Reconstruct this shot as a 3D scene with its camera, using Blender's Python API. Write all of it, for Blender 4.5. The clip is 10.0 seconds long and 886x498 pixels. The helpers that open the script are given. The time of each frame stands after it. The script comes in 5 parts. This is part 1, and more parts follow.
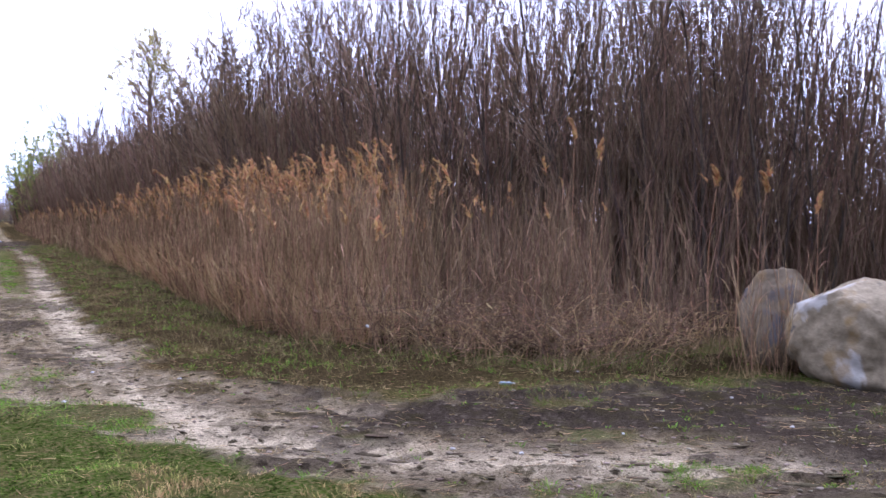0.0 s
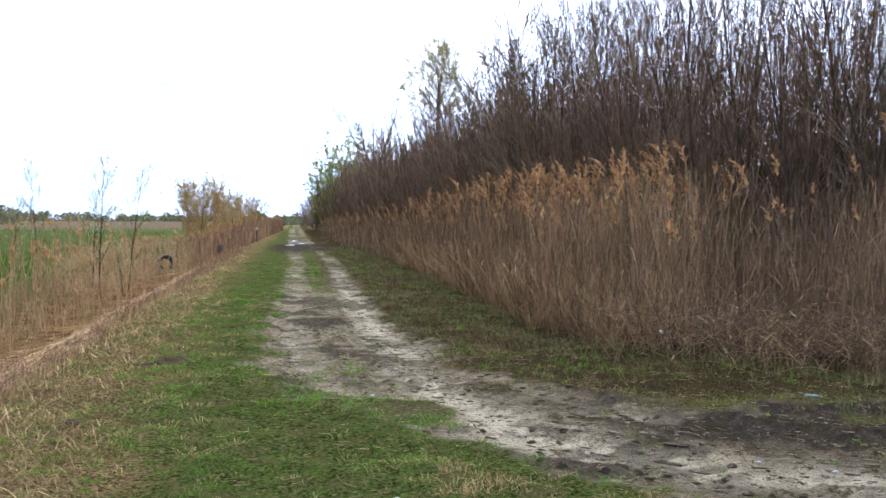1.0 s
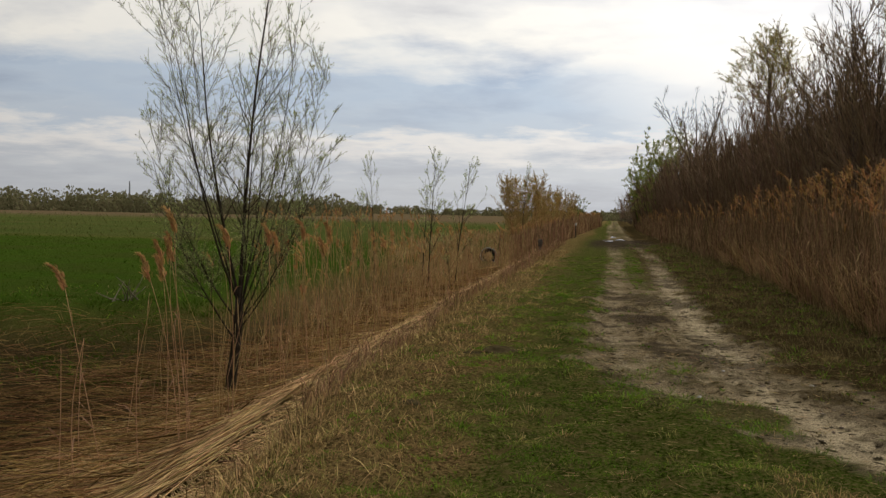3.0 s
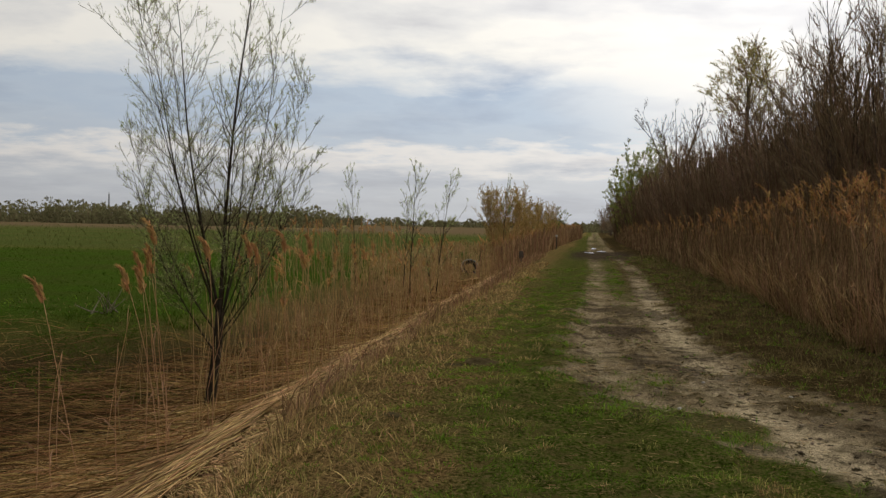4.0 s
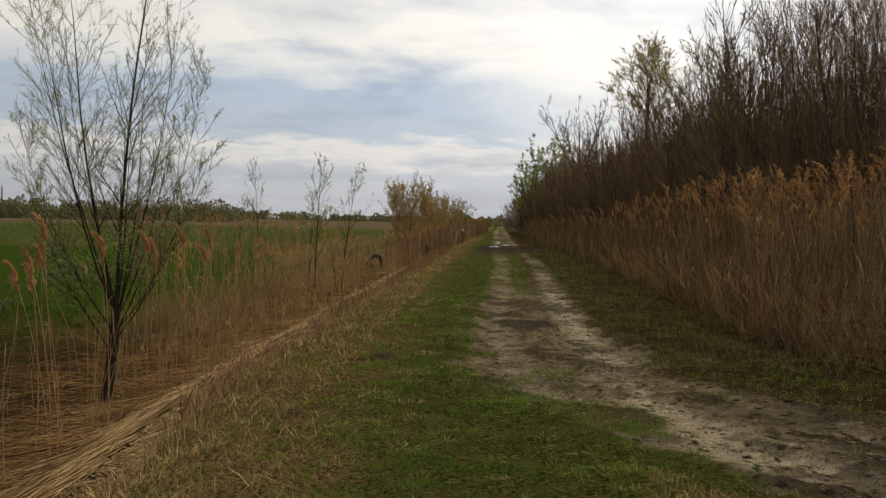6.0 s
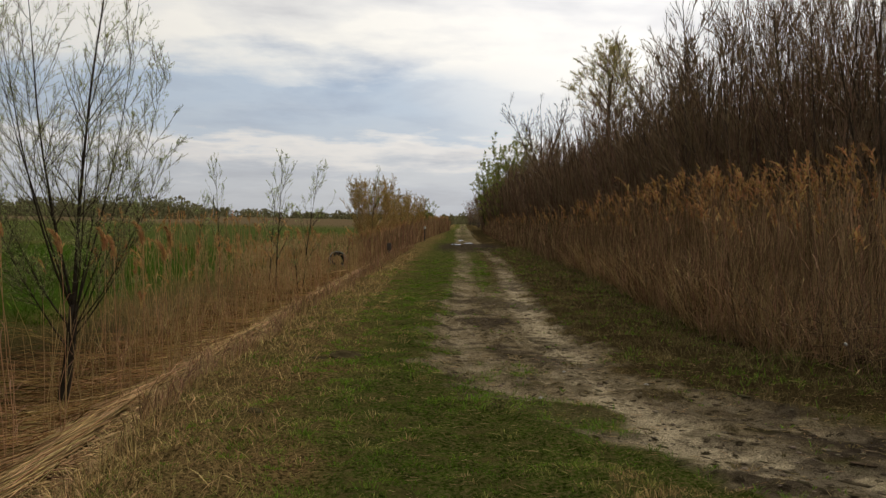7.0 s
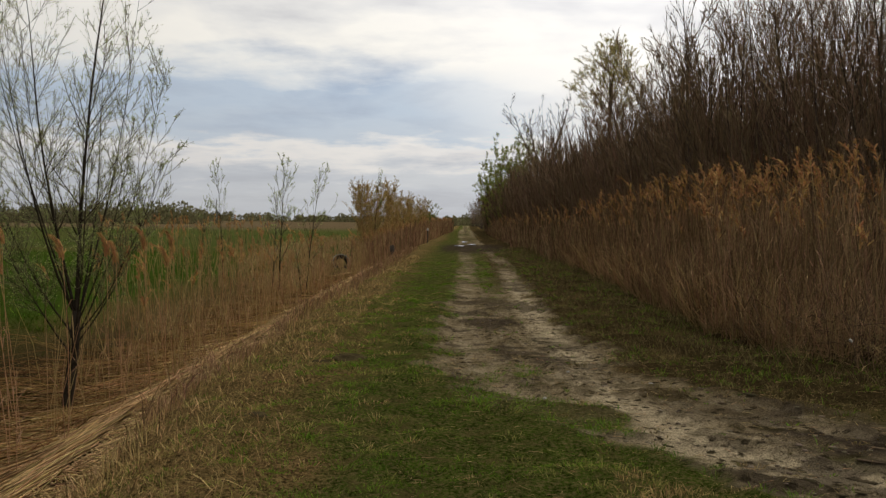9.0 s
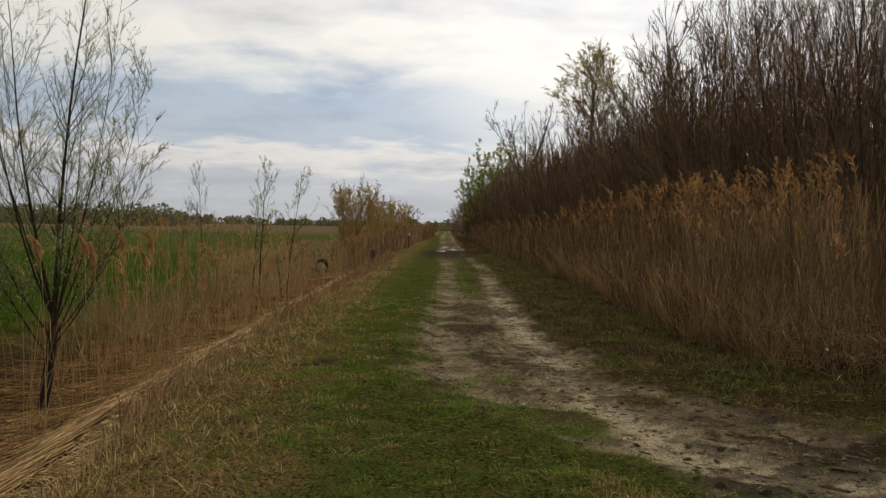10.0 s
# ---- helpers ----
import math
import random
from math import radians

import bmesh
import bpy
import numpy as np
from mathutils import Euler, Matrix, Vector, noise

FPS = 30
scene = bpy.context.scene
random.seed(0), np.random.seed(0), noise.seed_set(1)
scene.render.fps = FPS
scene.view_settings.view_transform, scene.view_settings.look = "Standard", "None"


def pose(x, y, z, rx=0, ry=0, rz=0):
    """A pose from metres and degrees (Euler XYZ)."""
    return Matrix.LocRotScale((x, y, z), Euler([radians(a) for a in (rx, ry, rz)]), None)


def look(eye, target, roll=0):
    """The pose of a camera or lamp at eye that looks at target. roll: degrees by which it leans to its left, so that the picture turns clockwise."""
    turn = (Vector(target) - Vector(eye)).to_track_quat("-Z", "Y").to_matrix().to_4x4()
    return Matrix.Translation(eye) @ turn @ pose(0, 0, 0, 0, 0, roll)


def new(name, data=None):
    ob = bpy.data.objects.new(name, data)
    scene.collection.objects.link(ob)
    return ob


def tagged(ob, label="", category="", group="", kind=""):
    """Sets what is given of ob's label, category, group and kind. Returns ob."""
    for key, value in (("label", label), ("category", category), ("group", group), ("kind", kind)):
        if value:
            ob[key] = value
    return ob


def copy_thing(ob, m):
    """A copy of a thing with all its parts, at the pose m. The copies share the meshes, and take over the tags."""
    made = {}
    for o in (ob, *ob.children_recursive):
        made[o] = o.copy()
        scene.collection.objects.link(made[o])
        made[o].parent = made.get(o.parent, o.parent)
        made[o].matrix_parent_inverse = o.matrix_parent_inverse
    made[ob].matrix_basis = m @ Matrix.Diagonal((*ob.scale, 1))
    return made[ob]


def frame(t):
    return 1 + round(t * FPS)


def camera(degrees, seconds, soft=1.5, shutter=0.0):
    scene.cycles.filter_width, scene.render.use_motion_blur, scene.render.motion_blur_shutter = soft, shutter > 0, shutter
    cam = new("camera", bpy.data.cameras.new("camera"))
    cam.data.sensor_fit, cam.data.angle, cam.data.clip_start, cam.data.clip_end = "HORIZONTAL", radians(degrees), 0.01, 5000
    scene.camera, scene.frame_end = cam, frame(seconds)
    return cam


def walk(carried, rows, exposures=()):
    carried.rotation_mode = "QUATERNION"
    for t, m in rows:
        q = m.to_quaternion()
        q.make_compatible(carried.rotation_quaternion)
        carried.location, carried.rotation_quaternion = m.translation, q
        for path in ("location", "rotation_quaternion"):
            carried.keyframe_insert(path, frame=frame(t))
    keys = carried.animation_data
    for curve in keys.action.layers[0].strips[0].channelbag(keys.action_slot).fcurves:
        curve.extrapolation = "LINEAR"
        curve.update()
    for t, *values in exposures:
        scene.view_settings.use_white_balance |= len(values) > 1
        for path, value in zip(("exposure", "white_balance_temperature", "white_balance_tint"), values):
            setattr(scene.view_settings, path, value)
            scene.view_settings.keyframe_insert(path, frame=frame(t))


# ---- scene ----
cam = camera(47.3, 10.0, soft=1.42, shutter=0.12)
PATH = [
    (0, (0.161, -0.317, 1.648), (0.974, 1.509, 1.59), 0.5),
    (0.5, (0.091, -0.309, 1.675), (0.637, 1.615, 1.635), 0.4),
    (1, (0.025, -0.282, 1.656), (0.312, 1.696, 1.6), 0.3),
    (1.5, (-0.027, -0.294, 1.669), (0.017, 1.705, 1.624), -0.3),
    (2, (-0.062, -0.312, 1.673), (-0.235, 1.68, 1.64), -0.0),
    (2.5, (-0.078, -0.326, 1.659), (-0.388, 1.649, 1.603), 0.5),
    (2.7, (-0.085, -0.304, 1.651), (-0.42, 1.667, 1.576), 1.1),
    (4, (-0.083, -0.312, 1.657), (-0.378, 1.665, 1.609), 1.1),
    (4.5, (-0.079, -0.321, 1.667), (-0.355, 1.659, 1.619), 1.3),
    (5, (-0.061, -0.294, 1.665), (-0.296, 1.692, 1.616), 1.3),
    (5.5, (-0.044, -0.268, 1.659), (-0.206, 1.725, 1.609), 1.2),
    (6, (-0.042, -0.276, 1.661), (-0.154, 1.72, 1.605), 1.1),
    (7.5, (-0.038, -0.274, 1.663), (-0.06, 1.725, 1.604), 1.3),
    (8, (-0.041, -0.277, 1.656), (-0.062, 1.722, 1.6), 1.3),
    (8.5, (-0.029, -0.265, 1.66), (-0.053, 1.734, 1.608), 1.0),
    (9, (-0.027, -0.245, 1.659), (-0.071, 1.754, 1.603), 0.5),
    (9.5, (-0.034, -0.268, 1.66), (-0.068, 1.731, 1.614), 0.7),
    (10, (-0.019, -0.263, 1.661), (-0.026, 1.737, 1.616), 1.2),
]
walk(cam, [(t, look(eye, target, roll)) for t, eye, target, roll in PATH],
     exposures=[(0.0, 1.27, 5060, 31), (0.5, 1.24, 4980, 26), (1.0, 1.03, 5080, 14), (1.5, 0.55, 6200, 14), (2.0, -0.08, 6800, 11), (2.5, -0.40, 7050, 10), (10.0, -0.50, 7050, 10)])

# ---------------------------------------------------------------- sky and sun
SUN_TURN, SUN_RISE = radians(38), radians(42)
SUN = Vector((math.sin(SUN_TURN) * math.cos(SUN_RISE), math.cos(SUN_TURN) * math.cos(SUN_RISE), math.sin(SUN_RISE)))
world = bpy.data.worlds.new("sky")
scene.world = world
world.use_nodes = True
wt = world.node_tree


def node(tree, kind, inputs=None, **props):
    """One shader node; inputs maps socket names or numbers to values or to sockets."""
    n = tree.nodes.new(kind)
    for key, value in props.items():
        setattr(n, key, value)
    for key, value in (inputs or {}).items():
        if isinstance(value, bpy.types.NodeSocket):
            tree.links.new(value, n.inputs[key])
        else:
            n.inputs[key].default_value = value
    return n


def maths(tree, op, a, b=0.0, c=0.0):
    return node(tree, "ShaderNodeMath", {0: a, 1: b, 2: c}, operation=op).outputs[0]


def ramp(tree, fac, stops, mode="LINEAR"):
    r = node(tree, "ShaderNodeValToRGB", {0: fac})
    r.color_ramp.interpolation = mode
    while len(r.color_ramp.elements) < len(stops):
        r.color_ramp.elements.new(0.5)
    for e, (p, c) in zip(r.color_ramp.elements, stops):
        e.position, e.color = p, (*c, 1) if len(c) == 3 else c
    return r.outputs[0]


def blend(tree, fac, a, b, mode="MIX"):
    return node(tree, "ShaderNodeMix", {0: fac, 6: a, 7: b}, data_type="RGBA", blend_type=mode).outputs[2]


def rgb(c):
    return (*c, 1)


sky = node(wt, "ShaderNodeTexSky", sky_type="NISHITA", sun_disc=False)
sky.sun_elevation, sky.sun_rotation = SUN_RISE, SUN_TURN
way = node(wt, "ShaderNodeTexCoord").outputs["Generated"]
split = node(wt, "ShaderNodeSeparateXYZ", {0: way})
lift = maths(wt, "ADD", maths(wt, "MAXIMUM", split.outputs[2], 0.0), 0.13)
deck = node(wt, "ShaderNodeCombineXYZ", {0: maths(wt, "DIVIDE", split.outputs[0], lift), 1: maths(wt, "DIVIDE", split.outputs[1], lift), 2: 0.0}).outputs[0]
puffs = node(wt, "ShaderNodeTexNoise", {"Vector": deck, "Scale": 0.8, "Detail": 7.0, "Roughness": 0.55, "Distortion": 0.3}).outputs[0]
wisps = node(wt, "ShaderNodeTexNoise", {"Vector": deck, "Scale": 2.2, "Detail": 6.0, "Roughness": 0.6}).outputs[0]
cover = maths(wt, "ADD", maths(wt, "MULTIPLY", puffs, 0.75), maths(wt, "MULTIPLY", wisps, 0.25))
near_sun = maths(wt, "MAXIMUM", node(wt, "ShaderNodeVectorMath", {0: way, 1: SUN}, operation="DOT_PRODUCT").outputs["Value"], 0.0)
glow = maths(wt, "POWER", near_sun, 7.0)
cloud = ramp(wt, cover, [(0.38, (0.66, 0.67, 0.73)), (0.46, (0.88, 0.89, 0.92)), (0.53, (1.06, 1.05, 1.03)), (0.68, (0.94, 0.94, 0.96))])
gap = blend(wt, 1.0, sky.outputs[0], rgb((0.10, 0.10, 0.10)), "MULTIPLY")
calm = ramp(wt, split.outputs[2], [(0.0, (0.8, 0.8, 0.8)), (0.16, (0, 0, 0))])
over = blend(wt, calm, blend(wt, 0.86, gap, cloud), rgb((0.93, 0.935, 0.95)))
low = ramp(wt, maths(wt, "ADD", split.outputs[2], maths(wt, "MULTIPLY", maths(wt, "SUBTRACT", wisps, 0.5), 0.09)),
           [(0.0, (0.58, 0.62, 0.69)), (0.045, (0.64, 0.69, 0.77)), (0.068, (0.88, 0.88, 0.90)), (0.082, (0.57, 0.66, 0.79)), (0.125, (0.53, 0.64, 0.80)), (0.165, (0.98, 0.98, 0.97))])
low = blend(wt, ramp(wt, near_sun, [(0.63, (0, 0, 0)), (0.72, (1, 1, 1))]), low, rgb((0.97, 0.97, 0.98)))
body = blend(wt, 1.0, over, low, "MULTIPLY")
ahead = maths(wt, "MAXIMUM", maths(wt, "MULTIPLY_ADD", node(wt, "ShaderNodeVectorMath", {0: way, 1: SUN}, operation="DOT_PRODUCT").outputs["Value"], 0.86, 0.76), 0.2)
bright = maths(wt, "ADD", ahead, maths(wt, "MULTIPLY", glow, 1.3))
node_bg = wt.nodes["Background"]
wt.links.new(body, node_bg.inputs[0])
wt.links.new(bright, node_bg.inputs[1])

sun = new("sun", bpy.data.lights.new("sun", "SUN"))
sun.data.energy, sun.data.angle, sun.data.color = 0.5, radians(14), (1.0, 0.93, 0.82)
sun.matrix_world = look((0, 0, 60), Vector((0, 0, 60)) - SUN)

# ---------------------------------------------------------------- materials


def surface(name, dark, light, scale=6.0, rough=0.85, bump=0.3, through_light=0.0, island=0.0, per_object=0.0, spots=None, depth=0.01, shine=0.0, veins=None):
    """A matt natural surface: two colours in two scales of noise, relief, and a change from piece to piece."""
    m = bpy.data.materials.new(name)
    m.use_nodes = True
    t = m.node_tree
    b = t.nodes["Principled BSDF"]
    at = node(t, "ShaderNodeTexCoord").outputs["Object"]
    big = node(t, "ShaderNodeTexNoise", {"Vector": at, "Scale": scale, "Detail": 4.0, "Roughness": 0.6}).outputs[0]
    fine = node(t, "ShaderNodeTexNoise", {"Vector": at, "Scale": scale * 9, "Detail": 3.0, "Roughness": 0.65}).outputs[0]
    col = blend(t, ramp(t, big, [(0.3, (0, 0, 0)), (0.7, (1, 1, 1))]), rgb(dark), rgb(light))
    col = blend(t, 1.0, col, ramp(t, fine, [(0.25, (0.72, 0.72, 0.72)), (0.75, (1.25, 1.25, 1.25))]), "MULTIPLY")
    if spots:
        blot = node(t, "ShaderNodeTexNoise", {"Vector": at, "Scale": spots[1], "Detail": 5.0}).outputs[0]
        col = blend(t, ramp(t, blot, [(spots[2], (0, 0, 0)), (spots[2] + 0.07, (1, 1, 1))]), col, rgb(spots[0]))
    if veins:
        # broad worn bands and rusty blotches, as on weathered rock
        band = node(t, "ShaderNodeTexNoise", {"Vector": at, "Scale": veins[1], "Detail": 5.0, "Roughness": 0.55, "Distortion": 0.6}).outputs[0]
        band = maths(t, "ABSOLUTE", maths(t, "SUBTRACT", band, veins[2]))
        col = blend(t, ramp(t, band, [(0.025, (0.85, 0.85, 0.85)), (0.06, (0, 0, 0))]), col, rgb(veins[0]))
        rust = node(t, "ShaderNodeTexNoise", {"Vector": at, "Scale": 3.4, "Detail": 3.0}).outputs[0]
        col = blend(t, ramp(t, rust, [(0.56, (0, 0, 0)), (0.68, (0.6, 0.6, 0.6))]), col, rgb((0.24, 0.155, 0.055)))
    if island or per_object:
        rnd = node(t, "ShaderNodeNewGeometry").outputs["Random Per Island"] if island else node(t, "ShaderNodeObjectInfo").outputs["Random"]
        k = island or per_object
        val = maths(t, "MULTIPLY_ADD", rnd, 2 * k, 1 - k)
        hue = maths(t, "MULTIPLY_ADD", maths(t, "FRACT", maths(t, "MULTIPLY", rnd, 17.3)), 0.05, 0.475)
        col = node(t, "ShaderNodeHueSaturation", {"Color": col, "Value": val, "Hue": hue}).outputs[0]
    t.links.new(col, b.inputs["Base Color"])
    b.inputs["Roughness"].default_value = rough
    b.inputs["Specular IOR Level"].default_value = shine
    if bump:
        bn = node(t, "ShaderNodeBump", {"Strength": bump, "Distance": depth, "Height": fine})
        t.links.new(bn.outputs[0], b.inputs["Normal"])
    if through_light:
        tr = node(t, "ShaderNodeBsdfTranslucent", {"Color": col})
        mx = node(t, "ShaderNodeMixShader", {0: through_light, 1: b.outputs[0], 2: tr.outputs[0]})
        t.links.new(mx.outputs[0], t.nodes["Material Output"].inputs[0])
    return m


bark = surface("thicket_bark", (0.075, 0.057, 0.043), (0.15, 0.115, 0.088), 3.0, 0.9, 0.4, per_object=0.2)
twig_mat = surface("twig_bark", (0.20, 0.137, 0.086), (0.355, 0.25, 0.158), 2.0, 0.85, 0.0, per_object=0.25)
willow_bark = surface("willow_bark", (0.022, 0.017, 0.012), (0.06, 0.048, 0.036), 9.0, 0.9, 0.6)
willow_twig = surface("willow_twig_bark", (0.17, 0.155, 0.085), (0.27, 0.245, 0.145), 3.0, 0.7, 0.0, island=0.15)
young_leaf = surface("young_leaf", (0.36, 0.45, 0.14), (0.52, 0.58, 0.24), 4.0, 0.6, 0.0, 0.55, island=0.25)
bush_twig = surface("yellow_twig", (0.40, 0.26, 0.10), (0.55, 0.39, 0.17), 2.0, 0.8, 0.0, island=0.2)
reed_stem = surface("reed_stem", (0.195, 0.122, 0.061), (0.475, 0.32, 0.178), 1.2, 0.75, 0.0, 0.12, island=0.6)
reed_stem_pale = surface("pale_reed_stem", (0.45, 0.29, 0.132), (0.65, 0.465, 0.245), 1.2, 0.7, 0.0, 0.35, island=0.25)
plume_mat = surface("reed_plume", (0.36, 0.19, 0.072), (0.60, 0.37, 0.165), 3.0, 0.85, 0.0, 0.35, island=0.3)
straw_mat = surface("flattened_straw", (0.315, 0.198, 0.085), (0.64, 0.455, 0.23), 1.5, 0.7, 0.0, 0.05, island=0.6)
# the same straw, darkened to carry the shading of the ditch bed
shaded_straw = surface("straw_in_shade", (0.17, 0.096, 0.038), (0.44, 0.28, 0.118), 0.8, 0.8, 0.0, 0.05, island=0.75)
dry_mat = surface("dry_grass", (0.27, 0.175, 0.07), (0.56, 0.40, 0.18), 1.5, 0.8, 0.0, 0.15, island=0.65)
verge_mat = surface("verge_grass", (0.105, 0.082, 0.032), (0.30, 0.232, 0.105), 1.4, 0.8, 0.0, 0.15, island=0.5)
green_mat = surface("green_grass", (0.06, 0.13, 0.009), (0.21, 0.33, 0.04), 0.9, 0.6, 0.0, 0.4, island=0.6)
olive_mat = surface("yellowing_grass", (0.19, 0.185, 0.042), (0.42, 0.39, 0.12), 1.3, 0.7, 0.0, 0.35, island=0.6)
tawny_mat = surface("reddish_stubble", (0.29, 0.17, 0.088), (0.50, 0.325, 0.185), 1.2, 0.8, 0.0, 0.12, island=0.5)
crop_mat = surface("green_crop", (0.038, 0.075, 0.007), (0.068, 0.112, 0.013), 0.8, 0.6, 0.0, 0.25, island=0.25)
# bud colours lightened so that the haze of distance sits in the base colour
hazy_wood_mat = surface("far_woods", (0.15, 0.142, 0.075), (0.245, 0.23, 0.12), 0.03, 0.9, 0.0, 0.2, island=0.18)
brush_mat = surface("brush", (0.135, 0.09, 0.056), (0.26, 0.175, 0.108), 1.0, 0.85, 0.0, 0.0, island=0.3)
stone_mat = surface("boulder_stone", (0.15, 0.12, 0.072), (0.34, 0.28, 0.185), 1.6, 0.9, 0.35, spots=((0.10, 0.09, 0.075), 4.6, 0.64), depth=0.025, veins=((0.40, 0.38, 0.335), 1.1, 0.56))
tan_stone = surface("tan_stone", (0.10, 0.08, 0.055), (0.23, 0.18, 0.115), 2.0, 0.9, 0.4, spots=((0.10, 0.09, 0.085), 2.2, 0.55), depth=0.03, veins=((0.25, 0.23, 0.21), 1.6, 0.6))
clod_mat = surface("clod", (0.11, 0.085, 0.055), (0.30, 0.245, 0.18), 3.0, 0.95, 0.3, island=0.4)
mud_mat = surface("trodden_mud", (0.06, 0.047, 0.028), (0.17, 0.135, 0.08), 9.0, 0.95, 0.6, island=0.4)
dark_earth = surface("dark_earth", (0.035, 0.027, 0.013), (0.10, 0.078, 0.038), 9.0, 0.95, 0.8)
pale_mat = surface("bleached_scrap", (0.42, 0.40, 0.36), (0.58, 0.56, 0.52), 20.0, 0.7, 0.2)
dead_wood = surface("bleached_wood", (0.13, 0.105, 0.075), (0.26, 0.22, 0.165), 6.0, 0.85, 0.3)
post_mat = surface("weathered_post", (0.07, 0.055, 0.045), (0.13, 0.11, 0.09), 8.0, 0.85, 0.5)
mast_mat = surface("grey_steel", (0.16, 0.17, 0.18), (0.22, 0.23, 0.24), 2.0, 0.5, 0.0)
concrete = surface("concrete", (0.34, 0.33, 0.31), (0.48, 0.47, 0.44), 5.0, 0.9, 0.5)
rubber = surface("black_rubber", (0.018, 0.018, 0.018), (0.035, 0.034, 0.033), 9.0, 0.75, 0.3)
bottle_mat = surface("bluish_plastic", (0.13, 0.18, 0.19), (0.24, 0.30, 0.31), 14.0, 0.35, 0.2, shine=0.4)
bud_mat = surface("yellow_buds", (0.33, 0.255, 0.085), (0.50, 0.41, 0.16), 1.0, 0.7, 0.0, 0.5, island=0.3)
dull_bud = surface("dull_buds", (0.20, 0.16, 0.07), (0.34, 0.28, 0.12), 1.0, 0.7, 0.0, 0.4, island=0.3)
spring_leaf = surface("spring_leaves", (0.16, 0.215, 0.045), (0.31, 0.35, 0.095), 0.6, 0.7, 0.0, 0.5, island=0.35)
field_grass = surface("field_grass", (0.10, 0.12, 0.034), (0.18, 0.185, 0.06), 0.5, 0.8, 0.0, 0.2, island=0.4)
green_bud = surface("green_buds", (0.42, 0.46, 0.13), (0.60, 0.60, 0.24), 1.0, 0.7, 0.0, 0.6, island=0.3)


def ground_material():
    m = bpy.data.materials.new("land")
    m.use_nodes = True
    t = m.node_tree
    b = t.nodes["Principled BSDF"]
    at = node(t, "ShaderNodeTexCoord").outputs["Object"]

    def mask(name):
        return node(t, "ShaderNodeAttribute", attribute_name=name).outputs["Fac"]

    def grain(scale, detail=5.0, rough=0.65):
        return node(t, "ShaderNodeTexNoise", {"Vector": at, "Scale": scale, "Detail": detail, "Roughness": rough}).outputs[0]

    big, mid, fine, dust = grain(0.7), grain(5.0), grain(32.0), grain(120.0)
    run = node(t, "ShaderNodeCombineXYZ", {0: maths(t, "MULTIPLY", mask("along"), 1.3), 1: maths(t, "MULTIPLY", mask("across"), 7.0), 2: 0.0}).outputs[0]
    drag = node(t, "ShaderNodeTexNoise", {"Vector": run, "Scale": 1.0, "Detail": 8.0, "Roughness": 0.68, "Distortion": 0.6}).outputs[0]
    soil = blend(t, ramp(t, mid, [(0.30, (0, 0, 0)), (0.64, (1, 1, 1))]), rgb((0.16, 0.122, 0.07)), rgb((0.42, 0.335, 0.21)))
    soil = blend(t, ramp(t, drag, [(0.50, (0, 0, 0)), (0.68, (0.75, 0.75, 0.75))]), soil, rgb((0.56, 0.48, 0.35)))
    soil = blend(t, ramp(t, drag, [(0.28, (0.7, 0.7, 0.7)), (0.38, (0, 0, 0))]), soil, rgb((0.12, 0.092, 0.06)))
    wheel = maths(t, "SUBTRACT", 1.0, maths(t, "MINIMUM", 1.0, maths(t, "DIVIDE", maths(t, "ABSOLUTE", maths(t, "SUBTRACT", maths(t, "ABSOLUTE", mask("across")), 0.68)), 0.42)))
    soil = blend(t, maths(t, "MULTIPLY", wheel, ramp(t, big, [(0.40, (0.0, 0.0, 0.0)), (0.60, (0.7, 0.7, 0.7))])), soil, rgb((0.68, 0.57, 0.40)))
    soil = blend(t, maths(t, "MULTIPLY", mask("lane"), ramp(t, mid, [(0.3, (0.25, 0.25, 0.25)), (0.55, (0.95, 0.95, 0.95))])), soil, rgb((0.84, 0.71, 0.50)))
    crumbs = grain(9.0, 8.0, 0.74)
    soil = blend(t, ramp(t, crumbs, [(0.36, (0.85, 0.85, 0.85)), (0.42, (0, 0, 0))]), soil, rgb((0.075, 0.058, 0.035)))
    soil = blend(t, ramp(t, fine, [(0.30, (0.6, 0.6, 0.6)), (0.42, (0, 0, 0))]), soil, rgb((0.13, 0.10, 0.068)))
    moss = grain(2.3, 6.0, 0.7)
    soil = blend(t, ramp(t, moss, [(0.58, (0, 0, 0)), (0.66, (0.8, 0.8, 0.8))]), soil, rgb((0.085, 0.072, 0.03)))
    grit = grain(58.0, 4.0, 0.75)
    soil = blend(t, 1.0, soil, ramp(t, grit, [(0.36, (0.36, 0.34, 0.31)), (0.46, (0.92, 0.92, 0.92)), (0.60, (1.3, 1.3, 1.3))]), "MULTIPLY")
    soil = blend(t, ramp(t, maths(t, "ADD", mask("ridge"), maths(t, "MULTIPLY", maths(t, "SUBTRACT", fine, 0.5), 2.2)), [(0.62, (0, 0, 0)), (1.05, (0.55, 0.55, 0.55))]), soil, rgb((0.105, 0.082, 0.052)))
    lumps = node(t, "ShaderNodeTexVoronoi", {"Vector": at, "Scale": 7.0, "Randomness": 1.0}).outputs["Distance"]
    lumps = maths(t, "ADD", lumps, maths(t, "MULTIPLY", maths(t, "SUBTRACT", grit, 0.5), 0.55))
    soil = blend(t, maths(t, "MULTIPLY", ramp(t, lumps, [(0.22, (0.95, 0.95, 0.95)), (0.31, (0, 0, 0))]), ramp(t, moss, [(0.40, (0, 0, 0)), (0.50, (1, 1, 1))])), soil, rgb((0.05, 0.039, 0.02)))
